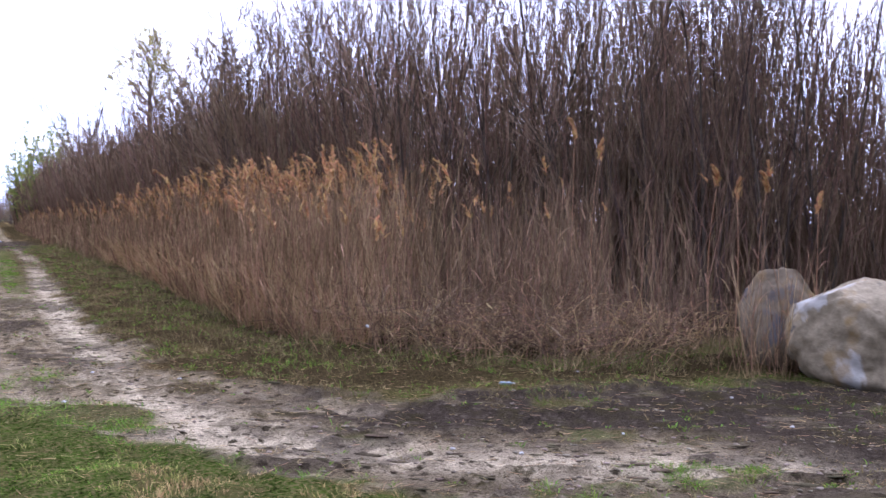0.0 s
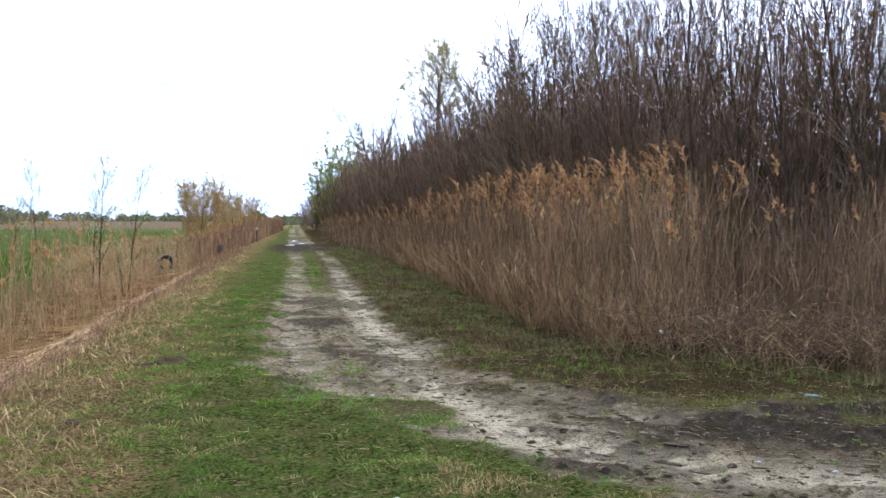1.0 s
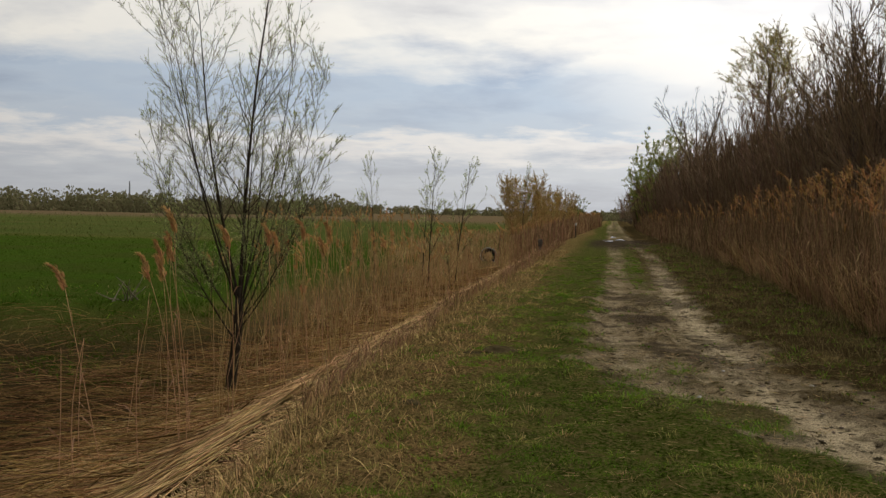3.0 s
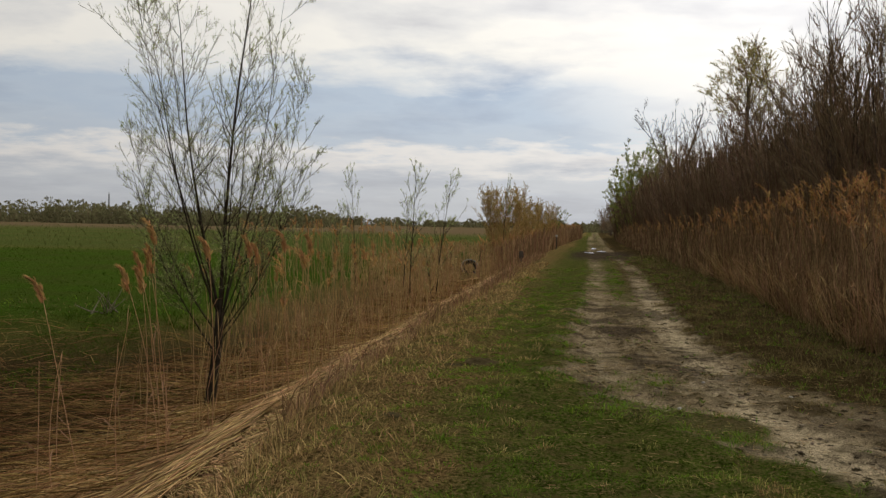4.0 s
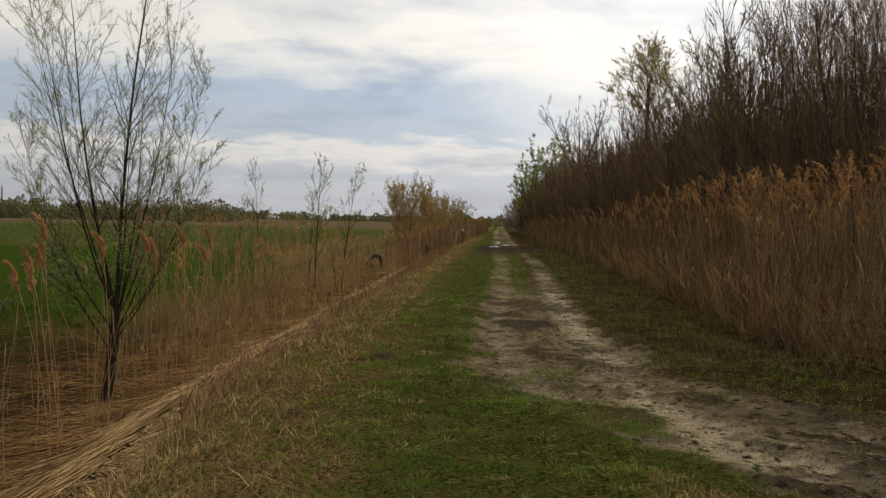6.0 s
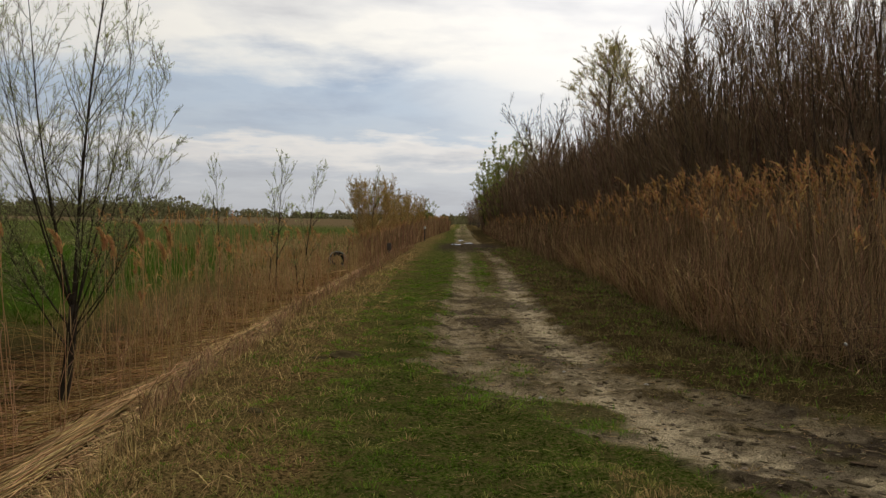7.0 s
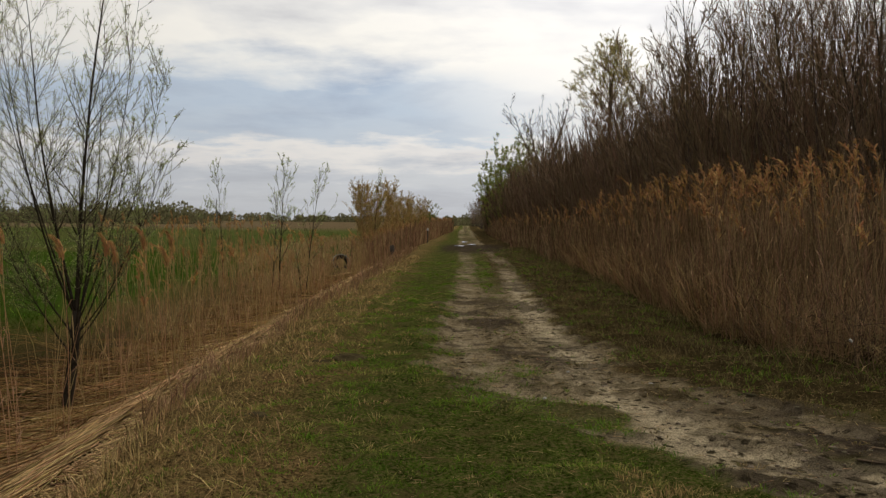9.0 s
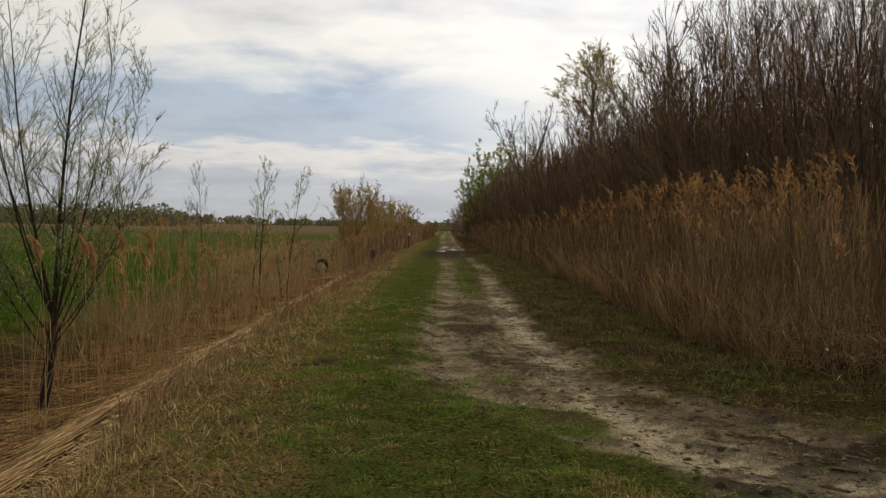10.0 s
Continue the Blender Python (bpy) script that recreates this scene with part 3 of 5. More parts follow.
def tree(name, label, seed, tall, girth, stems=3, fork=0.0, lean=0.12, first=12, second=4, twigs=4, angle=(18, 42), ratio=0.34, rise=0.10, least=0.004,
         wood=None, thin=None, leaf=None, leaves=0, leaf_size=0.03, low=0.18, sides=5, bend=0.035, category="tree", ratio2=0.42, ratio3=0.5, trunk_lean=0.0, leaf_ratio=0.33, limbs=None, spray=(20, 50), fine=False, vase=0.12, nested=False):
    """A tree at the origin: trunk with leaders, crown of branches and twigs, and young leaves if any."""
    g = np.random.default_rng(seed)
    root = new(name)
    a = g.uniform(0, 2 * math.pi) + np.arange(stems) * 2 * math.pi / stems + g.normal(size=stems) * 0.3
    spread = np.stack([np.cos(a), np.sin(a), np.zeros(stems)], -1)
    if fork > 0:
        trunk = grow(g, np.array([[0, 0, -0.15]]), np.array([[trunk_lean, 0.03, 1.0]]), [fork + 0.15], 7, 0.05, 0.03)
        tr = np.linspace(girth * 1.1, girth * 0.72, 7)[None]
        tr[0, 0] *= 1.35
        solid("trunk", [tubes(trunk, tr, 9)], wood or bark, root, True)
        base, r0 = np.repeat(trunk[:, -1], stems, 0) - np.array([0, 0, 0.04]), girth * 0.46
    else:
        base, r0 = spread * girth * 0.9 + np.array([0, 0, -0.1]), girth
    if limbs:
        stems = len(limbs)
        k = np.array([row[0] for row in limbs]) * 6
        lo = np.minimum(k.astype(int), 5)
        base = trunk[0, lo] + (trunk[0, lo + 1] - trunk[0, lo]) * (k - lo)[:, None]
        r0 = girth * 0.36
        spread = np.zeros((stems, 3))
    heads = spread * (lean * g.uniform(0.5, 1.5, (stems, 1))) + np.array([0, 0, 1.0])
    length = (tall - fork) * g.uniform(0.78, 1.0, stems)
    if limbs:
        heads = np.array([row[1:4] for row in limbs])
        length = np.array([row[4] for row in limbs])
    lead = grow(g, base, heads, length, 9, bend, 0.025 if not limbs else vase)
    lr = r0 * (np.linspace(1, 0.12, 9) ** 1.25)[None] * g.uniform(0.65, 1.0, (stems, 1))
    if limbs:
        lr = lr * np.array([row[5] for row in limbs])[:, None]
    lr = np.maximum(lr, least * 1.2)
    limb_parts = [solid("stem" if not fork else "limb", [tubes(lead[i:i + 1], lr[i:i + 1], sides + 1)], wood or bark, root, sides > 4) for i in range(stems)]
    b1, r1 = offshoots(g, lead, lr, first, low, 0.97, angle, ratio, 5 if sides > 5 else 3, 0.05, rise, 0.45, least * 1.3, True)
    b2, r2 = offshoots(g, b1, r1, second, 0.15, 0.98, spray, ratio2, 4 if sides > 5 else (3 if sides > 3 else 2), 0.09, rise, 0.7, least)
    b3, r3 = offshoots(g, b2, r2, twigs, 0.1, 1.0, (spray[0] - 5, spray[1] - 5), ratio3, 2, 0.08, rise, 0.8, least * 0.8)
    # the crown hangs on the whole tree, or each limb carries its own share
    owners = [(limb_parts[i], i, i + 1) for i in range(stems)] if nested else [(root, 0, stems)]
    for owner, i, j in owners:
        own1, own2, own3 = slice(i * first, j * first), slice(i * first * second, j * first * second), slice(i * first * second * twigs, j * first * second * twigs)
        tagged(solid("branchwork", [tubes(b1[own1], r1[own1], 4 if sides > 5 else 3)], wood or bark, owner), kind="stuff")
        tagged(solid("crown", [tubes(b2[own2], r2[own2], 3), needles(b3[own3], r3[own3]) if fine else tubes(b3[own3], r3[own3], 3)], thin or twig_mat, owner), kind="stuff")
        count = leaves * (j - i) // stems
        if count:
            ends = b3[own3]
            k = g.integers(0, len(ends), count)
            u = g.random((count, 1))
            at = ends[k, 1] * u + ends[k, 0] * (1 - u) + g.normal(size=(count, 3)) * leaf_size * 0.7
            tagged(solid("leaves", [flakes(at, leaf_size * g.uniform(0.6, 1.3, count), leaf_ratio)], leaf or young_leaf, owner), kind="stuff")
    return tagged(root, label, category)


def settle(ob, x, y, turn=0.0, size=1.0, sink=0.03, wide=None):
    ob.matrix_basis = pose(x, y, float(height([x], [y])[0]) - sink, 0, 0, turn) @ Matrix.Diagonal((wide or size, wide or size, size, 1))
    return ob


def again(ob, x, y, turn, size, wide=None):
    """A copy of a tree elsewhere."""
    c = copy_thing(ob, Matrix.Identity(4))
    return settle(c, x, y, turn, size, 0.03, wide)


# the willow in the ditch, with its two leaders and low side limbs
willow = tree("willow_tree", "young willow with fresh yellow-green leaves standing in the ditch", 11, 6.6, 0.074, stems=4, fork=1.5, lean=0.25, first=25, second=9, twigs=4,
              angle=(24, 52), ratio=0.175, rise=0.10, least=0.0023, wood=willow_bark, thin=willow_twig, leaves=27000, leaf_size=0.0135, fine=True, nested=True, low=0.17, sides=6, trunk_lean=0.15, ratio2=0.5, ratio3=0.42, leaf_ratio=0.22, bend=0.03,
              limbs=[(0.98, 0.09, 0.02, 1, 5.38, 1.25), (0.97, -0.234, 0.05, 1, 5.28, 1.15), (0.76, 0.414, 0.1, 0.85, 3.78, 0.62), (0.95, -0.468, -0.1, 1, 4.48, 0.7), (0.8, -0.704, 0.15, 0.7, 3.38, 0.6),
                     (0.64, -0.596, -0.35, 0.85, 2.68, 0.5), (0.88, 0.497, -0.2, 0.8, 2.68, 0.55), (0.86, 0.252, 0.25, 1, 4.68, 0.6), (0.75, 0.045, 0.5, 1, 4.38, 0.55), (0.93, -0.135, -0.5, 1, 4.28, 0.5),
                     (0.78, 0.342, -0.45, 0.9, 3.38, 0.5), (0.68, -0.45, 0.5, 0.9, 3.58, 0.5), (0.97, -0.36, 0.35, 1, 4.38, 0.55), (0.8, 0.704, -0.1, 0.75, 2.58, 0.5), (0.72, 0.621, 0.35, 0.85, 2.88, 0.5), (0.8, -0.745, 0.1, 0.75, 2.38, 0.42)])
settle(willow, -5.15, 12.5, 0, 1.0, 0.03)

# saplings farther along the ditch
sapling = tree("sapling", "thin bare willow sapling growing in the ditch reeds", 23, 5.0, 0.034, stems=1, lean=0.06, first=20, second=5, twigs=4, angle=(18, 42), ratio=0.24, fine=True,
               rise=0.10, least=0.0036, wood=willow_bark, thin=willow_twig, leaves=1300, leaf_size=0.02, low=0.2)
tagged(sapling, group="saplings along the ditch")
settle(sapling, -6.0, 32.3, 0, 1.12)
for x, y, turn, size, wide in [(-5.4, 33.5, 80, 1.08, 1.0), (-8.4, 34.5, 200, 1.0, 0.8), (-7.0, 36.0, 140, 0.9, 0.9), (-10.6, 40, 20, 0.7, 0.8), (-4.9, 30.2, 300, 0.5, 0.7)]:
    again(sapling, x, y, turn, size, wide)

# yellow bushes beside the far ditch
bush = tree("willow_bush", "bushy yellow-twigged willow shrub behind the reeds", 31, 5.2, 0.036, stems=14, lean=0.34, first=9, second=5, twigs=9, angle=(10, 32), ratio=0.40, rise=0.12, fine=True,
            least=0.0105, wood=bush_twig, thin=bush_twig, leaf=bud_mat, leaves=8000, leaf_size=0.036, low=0.06, sides=3, category="bush", ratio3=0.6)
tagged(bush, group="bushes along the ditch")
settle(bush, -7.2, 75, 0, 0.98)
for x, y, turn, size in [(-6.5, 77, 70, 1.0), (-5.7, 84, 150, 0.85), (-6.0, 94, 20, 0.85), (-5.2, 108, 200, 0.9)]:
    again(bush, x, y, turn, size)
again(sapling, -6.6, 72, 50, 1.5, 0.8)
again(sapling, -5.8, 90, 90, 1.05, 0.9)

# the thicket of bare trees behind the reeds
THICKET = np.array([(1.8, 330), (3.2, 220), (4.9, 130), (5.7, 95), (6.2, 60), (6.9, 40), (7.4, 27), (8.2, 18.5), (9.5, 15), (12.0, 13.0), (15.5, 12.4), (20.0, 12.2)])


def along_line(line, u):
    s = np.concatenate([[0], np.cumsum(np.hypot(*np.diff(line, axis=0).T))])
    x, y = np.interp(u, s, line[:, 0]), np.interp(u, s, line[:, 1])
    dx, dy = np.interp(u + 0.5, s, line[:, 0]) - np.interp(u - 0.5, s, line[:, 0]), np.interp(u + 0.5, s, line[:, 1]) - np.interp(u - 0.5, s, line[:, 1])
    n = np.hypot(dx, dy)
    return x, y, -dy / n, dx / n, s[-1]


near_kinds = [tree("bare_tree", "leafless dark multi-stemmed tree in a dense thicket", 40 + i, 9.4, 0.052, stems=n, lean=0.15, first=15, second=6, twigs=6, angle=(14, 34), ratio=0.27,
                   rise=0.09, least=0.0046, low=0.12, sides=4, bend=0.035, ratio2=0.55, ratio3=0.55, spray=(12, 36), fine=True, leaf=dull_bud, leaves=900, leaf_size=0.022) for i, n in enumerate((4, 5, 3, 4))]
far_kinds = [tree("bare_tree", "leafless brown tree in the thicket along the track", 60 + i, 8.2, 0.045, stems=6, lean=0.2, first=11, second=5, twigs=6, angle=(16, 40), ratio=0.30,
                  rise=0.08, least=0.0085, low=0.05, sides=3, bend=0.035, ratio2=0.55, ratio3=0.6, spray=(14, 40), fine=True, leaf=dull_bud, leaves=350, leaf_size=0.036) for i in range(3)]
for k in near_kinds + far_kinds:
    tagged(k, group="trees of the thicket")
length_all = along_line(THICKET, np.array([0.0]))[4]
used = {}
tg = np.random.default_rng(5)
for row, (gap, depth, spread) in enumerate([(1.2, 0.3, 0.5), (1.6, 1.9, 0.7), (2.5, 4.4, 0.9), (3.2, 7.0, 1.2)]):
    u = length_all - 1.0
    while u > 4:
        x, y, nx, ny, _ = along_line(THICKET, np.array([u]))
        off = -(depth + tg.normal() * spread * 0.5)
        px, py = float(x[0] + nx[0] * off), float(y[0] + ny[0] * off)
        if px < x[0] - 0.3 or py < 5:
            px = float(x[0] - nx[0] * off)
            py = float(y[0] - ny[0] * off)
        dist = math.hypot(px, py)
        near = dist < 29
        kinds = near_kinds if near else far_kinds
        kind = kinds[int(tg.integers(len(kinds)))]
        size = float(tg.uniform(0.78, 1.08)) * (0.94 if row == 0 else 1.0)
        if dist > 38:
            size *= 0.96
        elif dist > 21:
            size *= 1.03
        if row > 1:
            size *= 0.84
        if kind in used:
            again(kind, px, py, float(tg.uniform(0, 360)), size)
        else:
            used[kind] = settle(kind, px, py, float(tg.uniform(0, 360)), size)
        u -= gap * (1.0 if dist < 30 else 1.25 + (dist - 30) / 22) * float(tg.uniform(0.75, 1.25))
        if (row > 2 and dist > 12) or (row > 1 and dist > 42) or (row > 0 and dist > 110):
            break

# taller trees that stand out of the thicket
poplar = tree("poplar_tree", "tall slender tree with a pale crown of opening leaves", 83, 12.0, 0.11, stems=10, fork=8.4, lean=0.3, first=16, second=8, twigs=6, angle=(22, 50), fine=True,
              ratio=0.30, rise=0.05, least=0.0058, wood=bark, thin=bush_twig, leaf=green_bud, leaves=34000, leaf_size=0.02, low=0.15, sides=4, ratio2=0.5, ratio3=0.5, bend=0.04, vase=0.05,
              limbs=[(0.74 + 0.26 * i / 19, math.cos(i * 2.4) * (1.35 - 0.06 * i), math.sin(i * 2.4) * (1.35 - 0.06 * i), 1.0, 2.9 - 0.035 * i, 0.7) for i in range(20)])
settle(poplar, 7.6, 55, 30, 1.12, 0.03, 1.2)
snag = tree("bare_tree", "large spreading leafless tree rising above the thicket", 84, 13.0, 0.22, stems=7, fork=5.6, lean=0.42, first=12, second=5, twigs=5, angle=(18, 40), ratio=0.30, fine=True,
            rise=0.08, least=0.012, low=0.15, sides=5, thin=bark, bend=0.03)
settle(snag, 7.0, 92, 100)
greening = tree("greening_tree", "tree with fresh green leaves at the far end of the thicket", 91, 11.5, 0.16, stems=7, lean=0.24, first=13, second=5, twigs=5, angle=(18, 42), ratio=0.28, fine=True,
                rise=0.08, least=0.012, wood=bark, thin=bush_twig, leaf=spring_leaf, leaves=13000, leaf_size=0.10, low=0.0, sides=3)
tagged(greening, group="greening trees at the end of the track")
settle(greening, 5.2, 122, 10, 1.0)
for x, y, turn, size in [(4.3, 140, 75, 0.9), (6.3, 112, 150, 0.95), (4.5, 116, 220, 0.62), (3.7, 150, 300, 0.7), (-4.4, 122, 130, 0.4), (-5.9, 128, 20, 0.36)]:
    again(greening, x, y, turn, size)


def far_woods():
    """The distant belt of trees beyond the fields."""
    g = np.random.default_rng(9)
    chunks = []
    for x0, x1, y0, y1, n, tall in [(-460, -92, 330, 370, 420, 9.6), (-700, 60, 820, 900, 480, 8.6), (-5, 30, 330, 420, 50, 6.0)]:
        x, y = g.uniform(x0, x1, n), g.uniform(y0, y1, n)
        h = tall * (0.62 + 0.42 * g.random(n) ** 2.0) * (0.75 + 0.6 * (fbm(x, y * 0, 0.03, 2) + 0.5))
        base = np.stack([x, y, np.full(n, -0.5)], -1)
        k = 2
        b = np.repeat(base, k, 0)
        tip = b + np.stack([g.normal(size=n * k) * 0.9, g.normal(size=n * k) * 0.9, np.repeat(h, k) * g.uniform(0.6, 0.9, n * k)], -1)
        chunks.append(bows(b, tip, g.normal(size=(n * k, 3)) * 0.2, np.full(n * k, 0.12), np.full(n * k, 0.03)))
        m = 80 if y0 < 400 and n > 100 else 50
        u = g.uniform(0.0, 1.0, n * m) ** 1.2
        girth = (2.6 * np.sqrt(np.maximum(0.05, 1 - u * u)))
        c = np.repeat(base, m, 0) + np.stack([g.normal(size=n * m) * girth, g.normal(size=n * m) * girth, u * np.repeat(h, m) * 0.92], -1)
        c[:, 2] *= 0.85
        way_up = unit(np.stack([g.normal(size=n * m) * 0.45, g.normal(size=n * m) * 0.45, np.ones(n * m)], -1))
        reach = (y0 / 330) ** 0.5 * g.uniform(0.3, 1.1, (n * m, 1))
        wide = (y0 / 330) ** 0.8 * g.uniform(0.22, 0.62, (n * m, 1))
        chunks.append(needles(np.stack([c, c + way_up * reach], 1), np.concatenate([wide, wide * 0.6], 1)))
    tagged(solid("far_woods", chunks, hazy_wood_mat), "distant belt of budding trees beyond the fields, paled for haze", "woods", kind="stuff")


far_woods()

# ---------------------------------------------------------------- reeds


def plumes(at, heading, length, strands=7):
    """Feathery reed heads: dense at the foot, the tip bent over to one side."""
    n = len(at)
    heading = unit(heading)
    length = np.asarray(length).reshape(-1, 1, 1)
    u = rng.uniform(0.0, 1.0, (n, strands, 1)) ** 0.85
    a = rng.normal(size=(n, 1, 1)) * 0.9 + 2.6
    lean = np.concatenate([np.cos(a), np.sin(a) * 0.6, np.zeros_like(a)], -1)
    bent = rng.uniform(0.25, 0.95, (n, 1, 1))
    start = at[:, None] + heading[:, None] * (u - 0.25) * length + lean * bent * u * u * length * 0.55
    start[..., 2:] -= bent * u ** 3 * length * 0.35
    d = unit(heading[:, None] * (0.9 - 0.6 * u * bent) + lean * (0.15 + 0.7 * u * bent) + rng.normal(size=(n, strands, 3)) * 0.27)
    size = length[..., 0] * (0.46 - 0.26 * u[..., 0])
    droop = np.zeros((n * strands, 3))
    droop[:, 2] = -0.3 * size.ravel()
    return ribbons(start.reshape(-1, 3), d.reshape(-1, 3), size.ravel(), size.ravel() * 0.2, droop)


def reed_stand(x, y, tall, thick, label, leafy=2.0, plume=0.4, stem=None, name="reed_bed", lean=0.10, plume_size=0.24, sweep=(0.0, 0.0)):
    """Standing reeds at plan points: stems and leaves in one mesh, heads in another."""
    # the reeds leave a gap before the old tyre
    clear = ~((np.abs(x + 0.2 + 0.121 * y) < 0.45) & (y > 36) & (y < 53.5))
    x, y, tall, thick = x[clear], y[clear], tall[clear], thick[clear]
    n = len(x)
    z = height(x, y)
    base = np.stack([x, y, z - 0.03], -1)
    tilt = np.stack([rng.normal(size=n) * lean + sweep[0], rng.normal(size=n) * lean + sweep[1], np.ones(n)], -1)
    tip = base + tilt * tall[:, None]
    sag = np.stack([rng.normal(size=n), rng.normal(size=n), np.zeros(n)], -1) * 0.05 * tall[:, None]
    chunks = [bows(base, tip, sag, thick, thick * 0.55)]
    k = int(n * leafy)
    i = rng.integers(0, n, k)
    u = rng.uniform(0.12, 0.9, (k, 1))
    at = base[i] * (1 - u) + tip[i] * u + sag[i] * 4 * u * (1 - u)
    a = rng.uniform(0, 2 * math.pi, k)
    d = unit(np.stack([np.cos(a) * 0.35, np.sin(a) * 0.35, rng.uniform(0.4, 1.4, k)], -1))
    size = rng.uniform(0.18, 0.45, k)
    droop = np.stack([np.cos(a) * 0.08, np.sin(a) * 0.08, -size * rng.uniform(0.0, 0.6, k)], -1)
    chunks.append(ribbons(at, d, size, np.maximum(0.009, thick[i] * 1.8), droop))
    bed = tagged(solid(name, chunks, stem or reed_stem), label, "reeds", kind="stuff")
    rank = np.argsort(np.argsort(tall)) / max(1, n)
    pick = np.flatnonzero(rng.random(n) < plume * 2.0 * smooth(0.35, 0.95, rank))
    if len(pick):
        heads = plumes(tip[pick], unit(tip[pick] - base[pick]) + rng.normal(size=(len(pick), 3)) * 0.2, plume_size * rng.uniform(0.7, 1.3, len(pick)) * np.maximum(1, thick[pick] / 0.006) ** 0.3, 24)
        tagged(solid("reed_plumes", [heads], plume_mat), "feathery orange-brown seed heads on the dry reeds", "reeds", kind="stuff")
    return bed


FRONT = np.array([(2.6, 130), (3.1, 60), (3.9, 31), (3.6, 20), (3.5, 14.5), (4.1, 12.4), (5.0, 10.4), (6.1, 9.3), (7.4, 9.4), (9.2, 10.0), (13, 10.4), (20, 10.5)])


def front_points(n, u0, u1, deep, bias=1.0):
    u = rng.uniform(u0, u1, n)
    x, y, nx, ny, _ = along_line(FRONT, u)
    off = deep * rng.random(n) ** bias + 0.7 * fbm(u, u * 0, 0.6, 3, 3.0)
    # into the stand, away from the track
    return x - nx * off * -1, y - ny * off * -1, u, off


total = along_line(FRONT, np.array([0.0]))[4]
s_at = np.concatenate([[0], np.cumsum(np.hypot(*np.diff(FRONT, axis=0).T))])
for n, u0, u1, thick, deep, plume in [(4900, s_at[3] - 2, s_at[5] + 1.3, 0.0054, 4.2, 0.075), (4000, s_at[2] - 12, s_at[3], 0.0085, 3.6, 0.10), (3000, s_at[0], s_at[2] - 8, 0.016, 3.0, 0.12)]:
    x, y, u, off = front_points(n, u0, u1, deep, 1.25)
    # the stand thins out towards the corner
    pick = (x < 0.40 * y + 0.2 + 0.9 * rng.normal(size=n)) & (rng.random(n) > 0.5 * smooth(13.5, 11.0, y))
    x, y, off, n = x[pick], y[pick], off[pick], int(pick.sum())
    tall = (1.72 + 0.45 * smooth(15, 11, y) - 0.25 * smooth(25, 55, y) + 0.45 * smooth(0, 2.2, off) + 1.7 * fbm(x, y, 0.8, 4, 7.0)) * (0.52 + 0.66 * rng.random(n)) * (0.55 + 0.45 * smooth(-0.2, 0.8, off + 0.4 * rng.normal(size=n)))
    reed_stand(x, y, tall, np.full(n, thick) * rng.uniform(0.8, 1.3, n), "dense stand of dry brown reeds in front of the thicket", 0.9, plume, plume_size=0.34, lean=0.13)
# stems that lean out over the verge
x, y, u, off = front_points(1100, s_at[2] - 5, s_at[5] + 0.5, 0.7, 1.0)
reed_stand(x, y, rng.uniform(0.3, 1.15, 1100), 0.0036 * (1 + y / 30), "short broken reeds leaning out over the verge", 0.8, 0.0, reed_stem_pale, "broken_reeds", 0.42, 0.2, (-0.15, 0.0))
# taller stems with heavy heads that stand above the rest
x, y, u, off = front_points(330, s_at[2], s_at[5] + 0.8, 3.2, 0.8)
pick = x < 0.40 * y
x, y = x[pick], y[pick]
reed_stand(x, y, rng.uniform(2.0, 2.65, len(x)) - 0.2 * smooth(18, 30, y), 0.005 * (1 + y / 40), "tall dry reeds standing above the reed bed", 1.0, 1.0, reed_stem, plume_size=0.34, lean=0.07)
# thinner reeds round the corner by the boulders
x, y, u, off = front_points(400, s_at[5] + 0.6, s_at[9], 4.0, 1.0)
reed_stand(x, y, (1.9 + 0.5 * fbm(x, y, 0.6, 2)) * rng.uniform(0.5, 1.25, 400), np.full(400, 0.0042) * rng.uniform(0.8, 1.3, 400),
           "sparse tall dry reeds at the corner of the thicket", 1.2, 0.04, lean=0.13)
x, y, u, off = front_points(650, s_at[5] + 0.4, s_at[9], 4.0, 1.0)
reed_stand(x, y, rng.uniform(0.5, 2.2, 650), np.full(650, 0.0042) * rng.uniform(0.8, 1.3, 650), "grey-brown dead stalks at the corner of the thicket", 1.2, 0.0, brush_mat, "dead_stalks", 0.24)
x, y = rng.uniform(7.2, 8.5, 90), rng.uniform(7.85, 8.5, 90)
reed_stand(x, y, rng.uniform(0.4, 1.5, 90), np.full(90, 0.0042), "dry reeds in front of the smaller boulder", 1.2, 0.0, reed_stem, "dead_stalks", 0.12)


